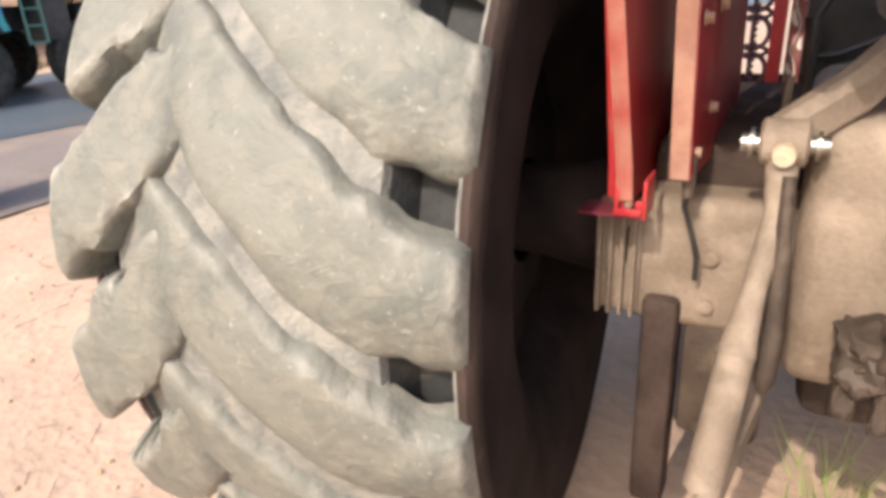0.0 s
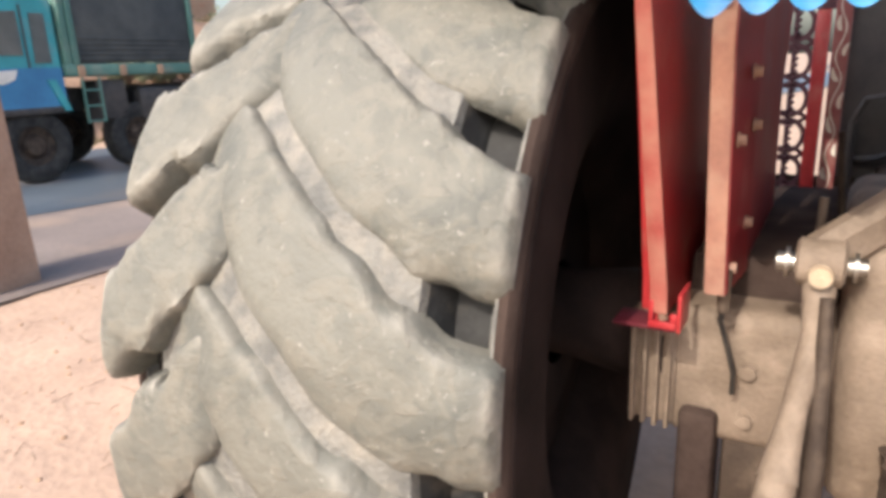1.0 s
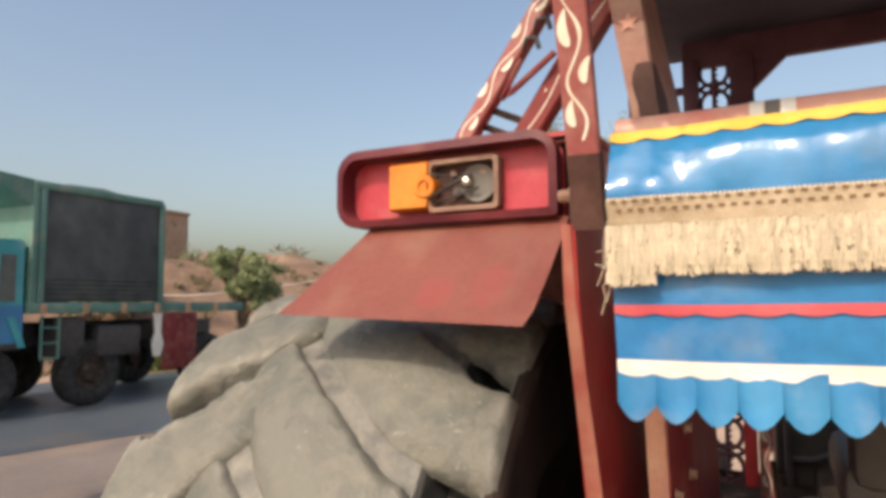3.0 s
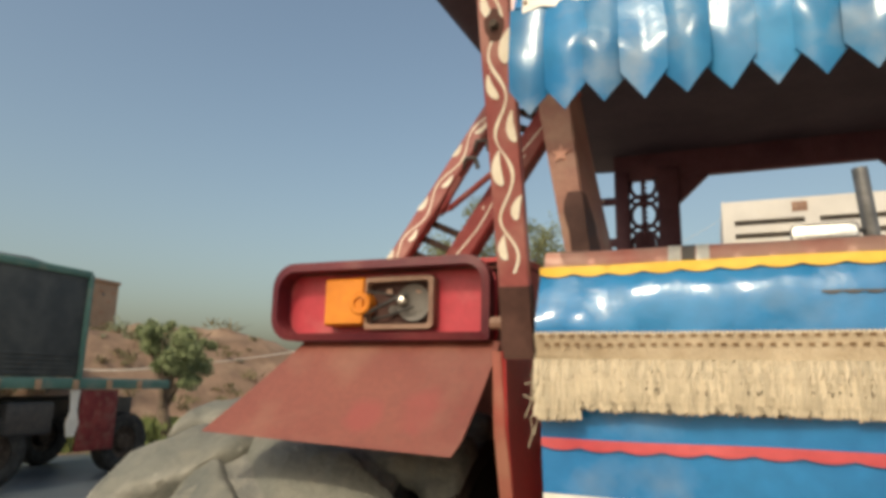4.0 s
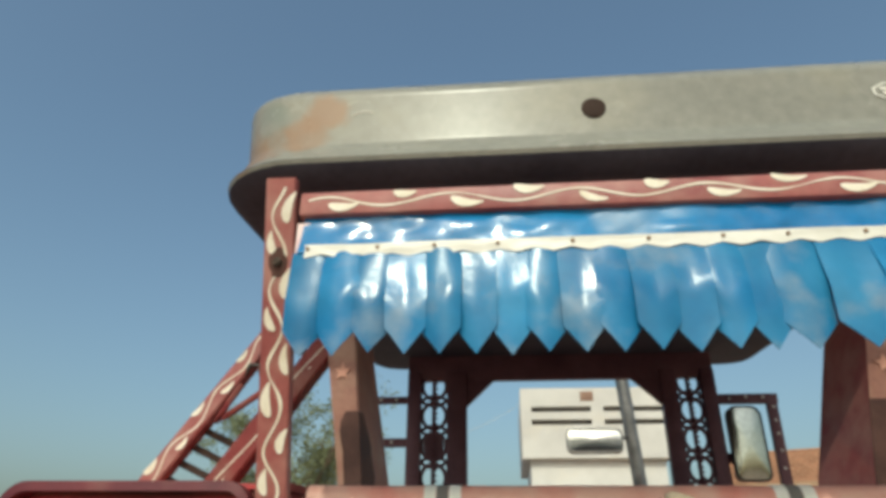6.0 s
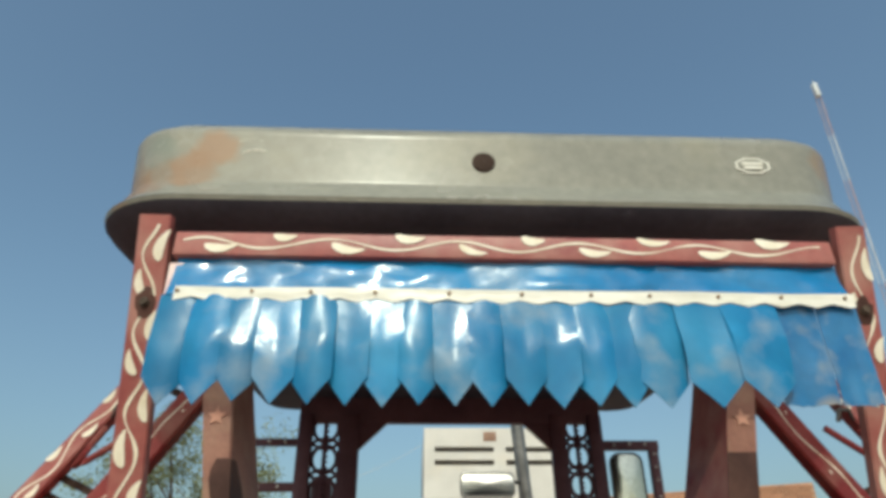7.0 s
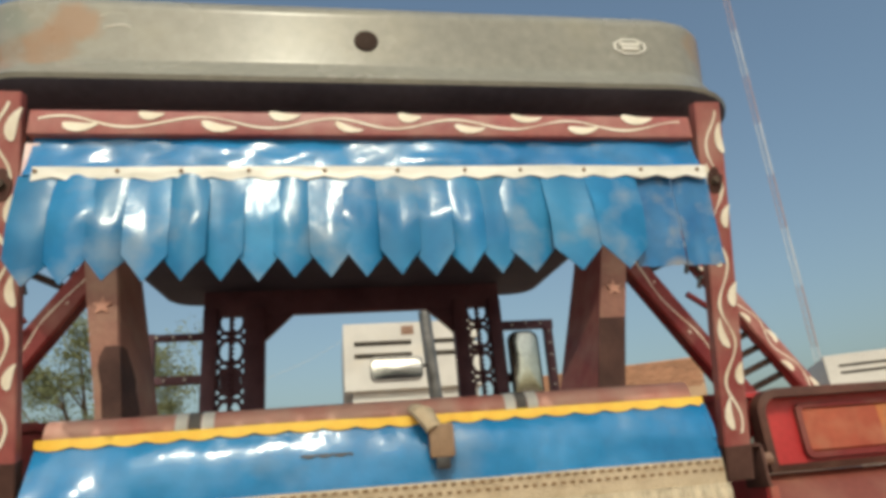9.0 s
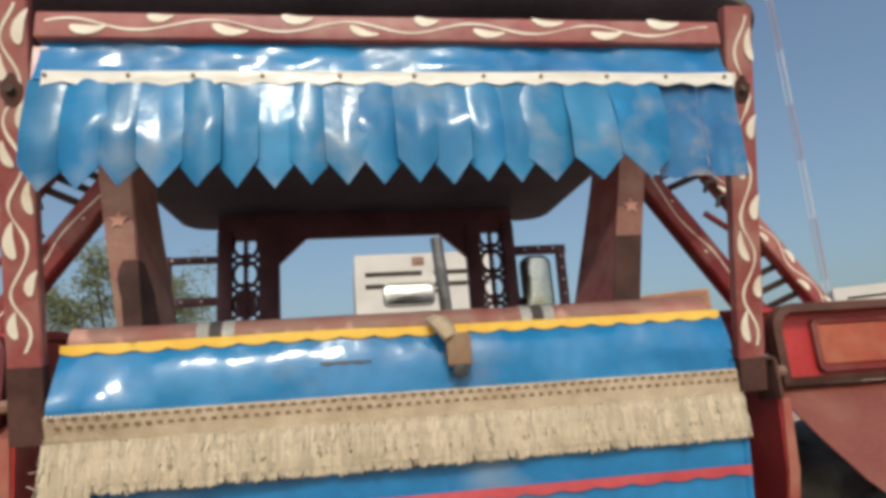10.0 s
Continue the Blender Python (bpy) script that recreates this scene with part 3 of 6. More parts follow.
solid("hedge", bm, M["hedge"], "low yellow-green hedge along the road edge", "hedge", "stuff", smooth=False)

bm = bmesh.new()
for k in range(420):
    y = rng.uniform(-12, 22)
    x = -14.9 + 0.26 * (y - 5) - rng.random() ** 1.2 * 9
    z = bank_height(x, y)
    r = rng.uniform(0.12, 0.5)
    for q in range(22):
        a = Vector((rng.gauss(0, 0.6), rng.gauss(0, 0.6), rng.uniform(0.3, 1))).normalized()
        b = a.cross(Vector((rng.uniform(-1, 1), rng.uniform(-1, 1), 0.2))).normalized() * 0.03
        p = Vector((x + rng.gauss(0, r * 0.5), y + rng.gauss(0, r * 0.5), z + rng.random() * r * 0.5))
        bm.faces.new([bm.verts.new(v) for v in (p - b, p + b, p + b * 0.3 + a * r * 0.7, p - b * 0.3 + a * r * 0.7)])
solid("scrub", bm, M["scrub"], "dry thorny scrub scattered over the bank", "scrub", "stuff", smooth=False)

# ---- pillar by the road ----
pil = Matrix.Translation((-5.19, 2.435, 0)) @ Matrix.Rotation(radians(11.6), 4, 'Z')
bm = bmesh.new()
secs = [(-0.1, 0.212), (0.6, 0.206), (1.3, 0.200), (1.9, 0.195), (2.33, 0.192)]
rings(bm, [[tuple(pil @ Vector((sx * (h + 0.008 * wob(z * 3, sx)), sy * (h + 0.008 * wob(z * 3, sy + 5)), z + (0.03 * (sx + sy) if z > 2 else 0)))) for sx, sy in ((-1, -1), (1, -1), (1, 1), (-1, 1))] for z, h in secs])
bmesh.ops.bevel(bm, geom=bm.edges[:], offset=0.015, segments=2, affect='EDGES')
pillar = solid("gate_pillar", bm, M["plaster"], "rough plastered brown gate pillar at the roadside", "pillar", "structure")
bm = box(bmesh.new(), 0.196, 0.208, -0.18, 0.0, 1.62, 2.16, 0.001, pil)
poster = solid("poster", bm, M["poster"], "faded pale poster pasted on the pillar", "poster")
for k in range(5):
    b2 = box(bmesh.new(), 0.2082, 0.2092, -0.16 + 0.01 * (k % 2), -0.03, 1.69 + 0.09 * k, 1.725 + 0.09 * k, 0, pil)
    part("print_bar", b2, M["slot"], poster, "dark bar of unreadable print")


# ---- houses ----
def brick_house():
    """A mud and brick house beyond the bank: walls with holes, a parapet, a pale corner post."""
    a, b = Vector((-26.7, 16.5, 0)), Vector((-27.35, 24.15, 0))
    m = Matrix.Translation(a) @ Matrix.Rotation(math.atan2(b.y - a.y, b.x - a.x), 4, 'Z')
    L, top = (b - a).length, 6.02
    h = thing("brick_house", tuple(a), "flat-roofed brown brick house with small vent holes", "house")
    part("wall", box(bmesh.new(), 0.0, L, 0.0, 6.0, -0.3, top, 0.02, m), M["mud"], h, "brown brick wall")
    part("parapet", box(bmesh.new(), -0.05, L + 0.05, -0.06, 6.05, top, top + 0.17, 0.02, m), M["mud"], h, "thin brick parapet")
    part("corner_post", box(bmesh.new(), -0.75, -0.4, 0.3, 0.9, -0.3, top, 0.02, m), M["white_wall"], h, "pale corner post")
    part("side_wing", box(bmesh.new(), -9.0, 0.0, 0.5, 5.0, -0.3, 4.6, 0.02, m), M["mud"], h, "lower brick wing")
    part("corner_roof", box(bmesh.new(), -0.95, 0.1, 0.2, 1.2, top, top + 0.13, 0.02, m), M["mortar"], h)
    part("garden_wall", box(bmesh.new(), L + 0.05, L + 9.0, 0.4, 0.8, -0.3, 3.5, 0.02, m), M["mud"], h, "long lower yard wall")
    for k in range(5):
        x = 0.8 + (L - 1.8) * k / 4
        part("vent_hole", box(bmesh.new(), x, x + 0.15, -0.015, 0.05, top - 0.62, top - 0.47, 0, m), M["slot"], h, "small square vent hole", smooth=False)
    me = finish(new_box(-0.5, 0.5, -0.5, 0.5, -0.5, 0.5), False)
    r = random.Random(2)
    for k in range(140):
        x, z = r.uniform(0.15, L - 0.2), 0.3 + 0.09 * r.randrange(60)
        link("brick", me, M["brick"], h, "", m @ Matrix.Translation((x, -0.004, z)) @ Matrix.Diagonal((0.23, 0.03, 0.075, 1)))


brick_house()


def slotted_house(name, x0, x1, y, z0, z1, cols, label, turn=0.0, slot_rows=2):
    """A white house top: an overhanging parapet with long slots, a lower storey set back."""
    m = Matrix.Translation((x0, y, 0)) @ Matrix.Rotation(turn, 4, 'Z')
    w = x1 - x0
    h = thing(name, (x0, y, 0), label, "house", "white houses")
    part("lower_storey", box(bmesh.new(), 0.35, w - 0.2, 0.35, 6.0, -0.1, z0 - 0.15, 0.02, m), M["white_wall"], h, "white lower storey")
    part("ledge", box(bmesh.new(), 0.0, w, 0.0, 6.3, z0 - 0.15, z0, 0.02, m), M["white_wall"], h, "overhanging ledge")
    bm = bmesh.new()
    hgt = z1 - z0
    zs = [z0]
    for r in range(slot_rows):
        b = z0 + hgt * (0.44 + 0.195 * r)
        zs += [b, b + hgt * 0.08]
    zs.append(z1)
    edges = [0.0]
    cw = w / cols
    for c in range(cols):
        edges += [cw * c + cw * 0.15, cw * (c + 1) - cw * 0.02]
    edges.append(w)
    for i in range(0, len(zs) - 1, 2):
        box(bm, 0, w, 0, 0.22, zs[i], zs[i + 1], 0, m)
    for i in range(1, len(zs) - 2, 2):
        for k in range(0, len(edges) - 1, 2):
            box(bm, edges[k], edges[k + 1], 0.002, 0.218, zs[i], zs[i + 1], 0, m)
    par = part("parapet", bm, M["white_wall"], h, "white parapet wall with long slots", smooth=False)
    # block added so that the slots look shaded
    part("roof_slab", box(bmesh.new(), 0.1, w - 0.1, 0.3, 6.2, z0 + hgt * 0.3, z0 + hgt * 0.92, 0.02, m), M["slot"], h, "grey block painting the shade behind the slots")
    part("side_wall", box(bmesh.new(), 0.0, 0.2, 0.23, 6.2, z0, z1 - 0.05, 0.01, m), M["white_wall"], h)
    part("name_plate", box(bmesh.new(), w * 0.42, w * 0.51, -0.02, 0.01, z1 - hgt * 0.20, z1 - hgt * 0.06, 0.005, m), M["rust"], h, "small faded orange plate")
    return h


slotted_house("white_house", 0.41, 6.6, 29.2, 6.40, 9.24, 2, "white-painted house with an overhanging slotted parapet")
slotted_house("white_house", 18.35, 27.2, 22.6, 4.15, 5.47, 3, "white-painted house with a slotted parapet beside a mast", -0.45)
mb = Matrix.Translation((7.6, 27.2, 0)) @ Matrix.Rotation(-0.42, 4, 'Z')
wall_b = solid("wall_north", box(bmesh.new(), 0, 7.3, 0, 0.35, -0.1, 6.05, 0.02, mb), M["mud"], "weathered brown brick boundary wall", "wall", "structure")
br_me = finish(new_box(-0.5, 0.5, -0.5, 0.5, -0.5, 0.5), False)
for r_ in range(11):
    for c_ in range(27):
        link("brick", br_me, M["brick"], wall_b, "", mb @ Matrix.Translation((0.16 + c_ * 0.265 + (0.13 if r_ % 2 else 0), -0.004, 5.98 - r_ * 0.10)) @ Matrix.Diagonal((0.245, 0.03, 0.085, 1)))

# ---- mast ----
MX, MY = 44.7, 53.4


def lean(z):
    """Tilts the mast by a degree and a half to fit the camera's view."""
    return Vector((0.020 * (z - 53.0), -0.017 * (z - 53.0), z))


mast = thing("radio_mast", (MX, MY, 0), "slender red and white lattice radio mast", "mast")
H_M, NSEC = 53.0, 9
for s in range(NSEC):
    z0, z1 = s * H_M / NSEC, (s + 1) * H_M / NSEC
    bm = bmesh.new()
    legs = [Vector((MX + 0.32 * math.cos(a), MY + 0.32 * math.sin(a), 0)) for a in (0.5, 2.6, 4.7)]
    for lg in legs:
        tube(bm, [lg + lean(z0), lg + lean(z1)], 0.035, 5)
    for k in range(8):
        za, zb = z0 + (z1 - z0) * k / 8, z0 + (z1 - z0) * (k + 1) / 8
        for i in range(3):
            tube(bm, [legs[i] + lean(za), legs[(i + 1) % 3] + lean(zb)], 0.018, 4)
    part("section", bm, M["mast_white" if s % 2 else "mast_red"], mast, "white section" if s % 2 else "red section")
bm = new_box(MX - 0.5, MX, MY - 0.5, MY, 52.3, 54.2, 0.05)
tube(bm, [(MX, MY, 52.8), (MX, MY, 54.9)], 0.045, 6)
part("aerial", bm, M["mast_white"], mast, "pale aerial boxes")

# ---- cables across the yard ----
def cable(name, a, b, sag, r, label):
    a, b = Vector(a), Vector(b)
    pts = [a.lerp(b, t / 16) - Vector((0, 0, sag * 4 * (t / 16) * (1 - t / 16))) for t in range(17)]
    return solid(name, tube(bmesh.new(), pts, r, 5), M["poster"], label, "cable", "", "overhead cables")


cable("overhead_cable", (-15.6, 6.2, 1.95), (-15.6, 11.9, 1.85), 0.28, 0.013, "pale sagging cable strung between roadside trees")
cable("overhead_cable", (-15.6, 11.9, 1.85), (-12.3, 12.7, 1.9), 0.12, 0.013, "pale sagging cable strung between roadside trees")
cable("overhead_cable", (-15.9, 15.9, 1.95), (-9.0, 21.5, 3.9), 0.3, 0.013, "pale sagging cable strung between roadside trees")
cable("overhead_cable", (-3.4, 26.0, 6.2), (0.45, 29.2, 8.6), 0.2, 0.007, "thin wire running to the white house")

# ---- truck on the road ----
TX = -9.5


def truck():
    t = thing("truck", (TX, 8.0, 0.03), "turquoise flatbed truck with a dark headboard standing on the road", "truck")
    x1 = TX + 0.02  # side towards the tractor
    x0 = x1 - 2.3
    cab = bmesh.new()
    prof = [(5.05, 0.95), (5.00, 1.35), (5.06, 1.75), (5.22, 2.36), (5.36, 2.46), (6.08, 2.48), (6.12, 2.40), (6.12, 0.95)]
    sheet(cab, prof, x1 - x0, "yz", x0)
    bmesh.ops.bevel(cab, geom=cab.edges[:], offset=0.03, segments=2, affect='EDGES')
    c = part("cab", cab, M["truck"], t, "turquoise cab")
    part("cab_skirt", sheet(bmesh.new(), [(5.06, 0.98), (5.03, 1.33), (5.07, 1.56), (6.10, 1.56), (6.10, 0.98)], 0.012, "yz", x1 + 0.002), M["truck_blue"], c, "blue lower door panel")
    part("side_window", sheet(bmesh.new(), [(5.30, 1.72), (5.38, 2.26), (5.62, 2.28), (5.62, 1.72)], 0.012, "yz", x1 + 0.002), M["glass"], c, "side window")
    part("rear_window", sheet(bmesh.new(), [(5.76, 1.62), (5.78, 2.26), (5.98, 2.26), (5.98, 1.62)], 0.012, "yz", x1 + 0.002), M["glass"], c, "quarter window")
    part("door_seam", new_box(x1 + 0.002, x1 + 0.01, 5.66, 5.69, 1.0, 2.36), M["tarp"], c)
    part("decal", sheet(bmesh.new(), [(5.12, 1.36), (5.15, 1.52), (5.5, 1.54), (5.45, 1.42), (5.3, 1.36)], 0.006, "yz", x1 + 0.015), M["white_vinyl"], c, "pale painted swirl")
    part("windscreen", new_box(x0 + 0.15, x1 - 0.12, 5.02, 5.10, 1.72, 2.28, 0.02, m=Matrix.Translation((0, 5.06, 2.0)) @ Matrix.Rotation(radians(-14), 4, 'X') @ Matrix.Translation((0, -5.06, -2.0))), M["glass"], c, "windscreen")
    part("bumper", new_box(x0, x1, 4.86, 5.06, 0.72, 0.98, 0.03), M["truck_blue"], t, "blue front bumper")
    bm = tube(bmesh.new(), [(x1, 5.1, 2.2), (x1 + 0.18, 4.92, 2.28), (x1 + 0.18, 4.9, 1.95)], 0.015, 6)
    box(bm, x1 + 0.1, x1 + 0.26, 4.86, 4.92, 1.72, 2.08, 0.02)
    part("wing_mirror", bm, M["black"], t, "black wing mirror on an arm")
    # headboard box behind the cab
    hb = part("headboard", new_box(x0 - 0.05, x1 + 0.05, 6.16, 6.26, 1.5, 3.30, 0.02), M["truck_green"], t, "faded green headboard")
    part("top_rail", box(bmesh.new(), x0 - 0.05, x1 + 0.06, 6.16, 8.42, 3.22, 3.34, 0.03), M["truck_green"], t, "faded green top rail")
    part("side_board", box(bmesh.new(), x1 - 0.04, x1 + 0.02, 6.26, 8.38, 1.62, 3.24, 0.01), M["tarp"], t, "dark slatted side board")
    for k in range(5):
        z = 1.66 + 0.07 * k
        part("slat", box(bmesh.new(), x1 + 0.02, x1 + 0.04, 6.3, 8.36, z, z + 0.03, 0.004), M["tarp"], t, "dark slat")
    for y in (6.27, 8.36):
        part("stake", box(bmesh.new(), x1 - 0.05, x1 + 0.06, y, y + 0.09, 1.5, 3.28, 0.01), M["truck_green"], t, "green corner stake")
    part("visor", sheet(bmesh.new(), [(5.62, 3.26), (6.2, 2.95), (6.2, 3.34), (5.68, 3.38)], x1 - x0 + 0.06, "yz", x0 - 0.03), M["truck_green"], t, "jutting green visor board")
    part("far_board", box(bmesh.new(), x0 - 0.02, x0 + 0.04, 6.26, 8.38, 1.6, 3.24, 0.01), M["tarp"], t, "dark slatted side board")
    tarp = bmesh.new()
    rings(tarp, [[(x0, y, 3.28), (x0 + 0.4, y, 3.28 + h), (x1 - 0.4, y, 3.30 + h), (x1, y, 3.28)] for y, h in ((6.5, 0.05), (7.0, 0.14), (7.6, 0.16), (8.1, 0.1), (8.36, 0.02))])
    part("tarpaulin", tarp, M["tarp"], t, "dark rolled tarpaulin")
    # bed and chassis
    part("flat_bed", new_box(x0 - 0.05, x1 + 0.06, 6.14, 10.4, 1.44, 1.60, 0.015), M["truck_green"], t, "faded green flat bed")
    for k in range(6):
        y = 6.3 + k * 0.66
        part("bed_stake_pocket", box(bmesh.new(), x1 + 0.06, x1 + 0.09, y, y + 0.1, 1.43, 1.58, 0.006), M["mud"], t, "dusty stake pocket")
    part("chassis_rail", new_box(x1 - 0.75, x1 - 0.6, 5.2, 10.2, 0.95, 1.28, 0.02), M["black"], t, "dark chassis rail")
    part("chassis_rail", new_box(x0 + 0.6, x0 + 0.75, 5.2, 10.2, 0.95, 1.28, 0.02), M["black"], t, "dark chassis rail")
    part("fuel_tank", new_box(x1 - 0.5, x1 - 0.02, 7.3, 8.1, 0.75, 1.25, 0.06), M["black"], t, "dark fuel tank")
    part("battery_box", new_box(x1 - 0.45, x1 - 0.05, 6.62, 7.1, 0.8, 1.38, 0.03), M["black"], t, "dark side box")
    part("mud_guard", new_box(x1 - 0.5, x1 + 0.02, 5.15, 6.12, 0.95, 1.06, 0.03), M["black"], t, "black wheel arch")
    bm = bmesh.new()
    for y in (6.36, 6.62):
        tube(bm, [(x1 + 0.03, y, 0.78), (x1 + 0.03, y, 1.42)], 0.018, 6)
    for z in (0.8, 1.02, 1.24):
        tube(bm, [(x1 + 0.03, 6.36, z), (x1 + 0.03, 6.62, z)], 0.016, 6)
    part("step_ladder", bm, M["truck_green"], t, "pale step ladder")
    part("side_panel", new_box(x1 - 0.02, x1 + 0.03, 8.5, 9.25, 0.45, 1.42, 0.02), M["maroon"], t, "dark red side panel")
    part("mud_flap", sheet(bmesh.new(), [(8.3, 0.7), (8.26, 0.9), (8.32, 1.1), (8.28, 1.42), (8.46, 1.42), (8.44, 1.1), (8.5, 0.9), (8.44, 0.7)], 0.02, "yz", x1 + 0.02), M["white_vinyl"], t, "painted white wavy flap")
    part("front_stripe", sheet(bmesh.new(), [(5.86, 1.40), (5.98, 1.40), (6.14, 0.98), (6.04, 0.98)], 0.02, "yz", x1 + 0.016), M["truck"], t, "turquoise stay")
    for y in (5.62, 7.25, 9.6):
        for x in (x1 - 0.2, x0 + 0.2):
            w = part("wheel", lathe(bmesh.new(), [(-0.12, 0.27), (-0.15, 0.34), (-0.15, 0.44), (-0.12, 0.495), (0, 0.505), (0.12, 0.495), (0.15, 0.44), (0.15, 0.34), (0.12, 0.27)], (x, y, 0.53), "x", 36, True), M["rubber_dark"], t, "dark truck tyre")
            part("rim", lathe(bmesh.new(), [(-0.1, 0.275), (0.08, 0.275), (0.05, 0.17), (0.12, 0.12), (0.12, 0.0005)], (x, y, 0.53), "x", 24), M["oily"], w, "dark wheel rim")
    return t


# turned and scaled about the camera's place so that the truck fits its view
lorry = truck()
FAR = Matrix.Translation((-0.3, 0.35, 0)) @ Matrix.Rotation(radians(2.05), 4, 'Z') @ Matrix.Scale(0.98, 4) @ Matrix.Translation((0.3, -0.35, 0))
lorry.matrix_basis = FAR @ WORLD[lorry]

bm = bmesh.new()
for k in range(900):
    x, y = rng.uniform(-5.8, -0.9), rng.uniform(-1.0, 5.0)
    if abs(x + 0.98) < 0.36 and y > 1:
        continue
    z = sand_height(x, y)
    a = rng.uniform(0, 6.28)
    L = rng.uniform(0.01, 0.07)
    d = Vector((math.cos(a), math.sin(a), rng.uniform(-0.05, 0.15)))
    p = Vector((x, y, z + 0.004))
    tube(bm, [p - d * L, p + d * L * 0.2 + Vector((0, 0, 0.003)), p + d * L], 0.0016, 3)
solid("straw_litter", bm, M["twig"], "scattered bits of straw and twigs on the sand", "straw", "stuff")
bm = bmesh.new()
for k in range(500):
    x, y = rng.uniform(-5.6, -1.2), rng.uniform(-0.5, 4.6)
    r = rng.uniform(0.004, 0.016)
    bmesh.ops.create_icosphere(bm, subdivisions=1, radius=r, matrix=Matrix.Translation((x, y, sand_height(x, y) + r * 0.3)) @ Matrix.Diagonal((1, rng.uniform(0.7, 1.3), 0.6, 1)))
solid("gravel", bm, M["mud"], "small clods and pebbles on the sand", "gravel", "stuff")
bm = bmesh.new()
for k in range(90):
    p = Vector((rng.uniform(-0.22, 0.1), rng.uniform(1.75, 2.1), -0.01))
    d = Vector((rng.gauss(0, 0.35), rng.gauss(0, 0.35) - 0.2, 1)).normalized()
    L = rng.uniform(0.12, 0.28)
    q = Vector((0.003, 0.001, 0))
    bm.faces.new([bm.verts.new(v) for v in (p - q, p + q, p + d * L)])
solid("grass_tuft", bm, M["hedge"], "dry green grass tuft under the tractor hitch", "grass", "stuff", smooth=False)



# ---- the tractor ----
tractor = thing("tractor", (0, 2.0, 0), "red farm tractor with a grey canopy roof and hand-painted white vines", "tractor")
AXLE_Y, AXLE_Z, TYRE_X, TOE_FIT = 1.736, 0.598, 0.982, 5.5


def lug_mesh(side, seed, start):
    """One tread bar of the tyre at angle zero (pointing to -y), slanting from near the middle to the shoulder; side: +1
    towards +x.
    The bars on the outer side are torn and scalloped along their edges; their reach, slant and height fit the camera's
    view."""
    end = 0.33 if start < 0 else 0.297
    torn = 1.0 if start < 0 else 1.7
    bm = bmesh.new()
    rows = []
    nu = 57
    for i in range(nu):
        f = i / (nu - 1)
        u = start + f * (end - start)
        s = 0.010 + 1.26 * max(0.0, 0.335 - u) ** 1.6
        if start > 0 and u > 0.11:
            s = 0.1247 - 0.95 * (u - 0.11)
        nick = wob(u * 24 + seed * 5, seed)
        nick = (0.011 if start < 0 else 0.042) * (0.4 * nick + 0.6 * round(nick * 3) / 3)
        w = 0.186 * (0.8 + 0.2 * min(1.0, f * 3.5)) + 0.010 * wob(u * 9, seed) - 0.028 * min(1.0, max(0.0, (u - 0.20) / 0.05))
        mid = min(1.0, max(0.0, abs(u)) / 0.33)
        crown = 0.792 - (0.046 if start < 0 else 0.004) * mid ** 2.4 - (0.010 if i == nu - 1 else 0) - 0.016 * max(0.0, 1 - f * 6) ** 2
        base = 0.758 - 0.10 * mid ** 2.6
        row = []
        inner = ((-0.66, 0.0), (-0.645, 0.22), (-0.61, 0.40), (-0.55, 0.55), (-0.46, 0.70), (-0.35, 0.82), (-0.22, 0.91), (-0.06, 0.97), (0.12, 1.0), (0.30, 1.0), (0.43, 0.99), (0.50, 0.94), (0.545, 0.80), (0.585, 0.5), (0.63, 0.0))
        outer = ((-0.62, 0.0), (-0.605, 0.3), (-0.585, 0.6), (-0.55, 0.85), (-0.46, 0.95), (-0.32, 0.98), (-0.12, 1.0), (0.08, 1.0), (0.28, 1.0), (0.42, 1.0), (0.50, 0.97), (0.545, 0.86), (0.57, 0.6), (0.59, 0.3), (0.62, 0.0))
        for a, hgt in inner if start < 0 else outer:
            wear = torn ** 0.5 * (0.006 * wob(u * 9 + seed, a * 1.8 + s * 6, seed * 1.7) + 0.0022 * wob(u * 40, a * 7 + s * 22, seed))
            r = base + (crown - base) * hgt + (wear if hgt > 0.4 else 0)
            ang = (s + a * w + torn * (0.010 * wob(u * 15, seed, a) + 0.0055 * wob(u * 30 + s * 3, seed, a * 3)) * (1 if abs(a) > 0.3 else 0.3) + (nick if a > 0.35 else 0)) / 0.78
            row.append((side * u, -r * math.cos(ang), r * math.sin(ang)))
        rows.append(row)
    vs = [[bm.verts.new(p) for p in r] for r in rows]
    for a, b in zip(vs, vs[1:]):
        for j in range(len(a) - 1):
            bm.faces.new((a[j], a[j + 1], b[j + 1], b[j]))
    bm.faces.new(vs[0])
    bm.faces.new(vs[-1][::-1])
    return finish(bm, True, 50)


LUGS = {(s, k, st): lug_mesh(s, k * 3.1 + s, st) for s in (-1, 1) for k in range(3) for st in (-0.15, 0.075)}


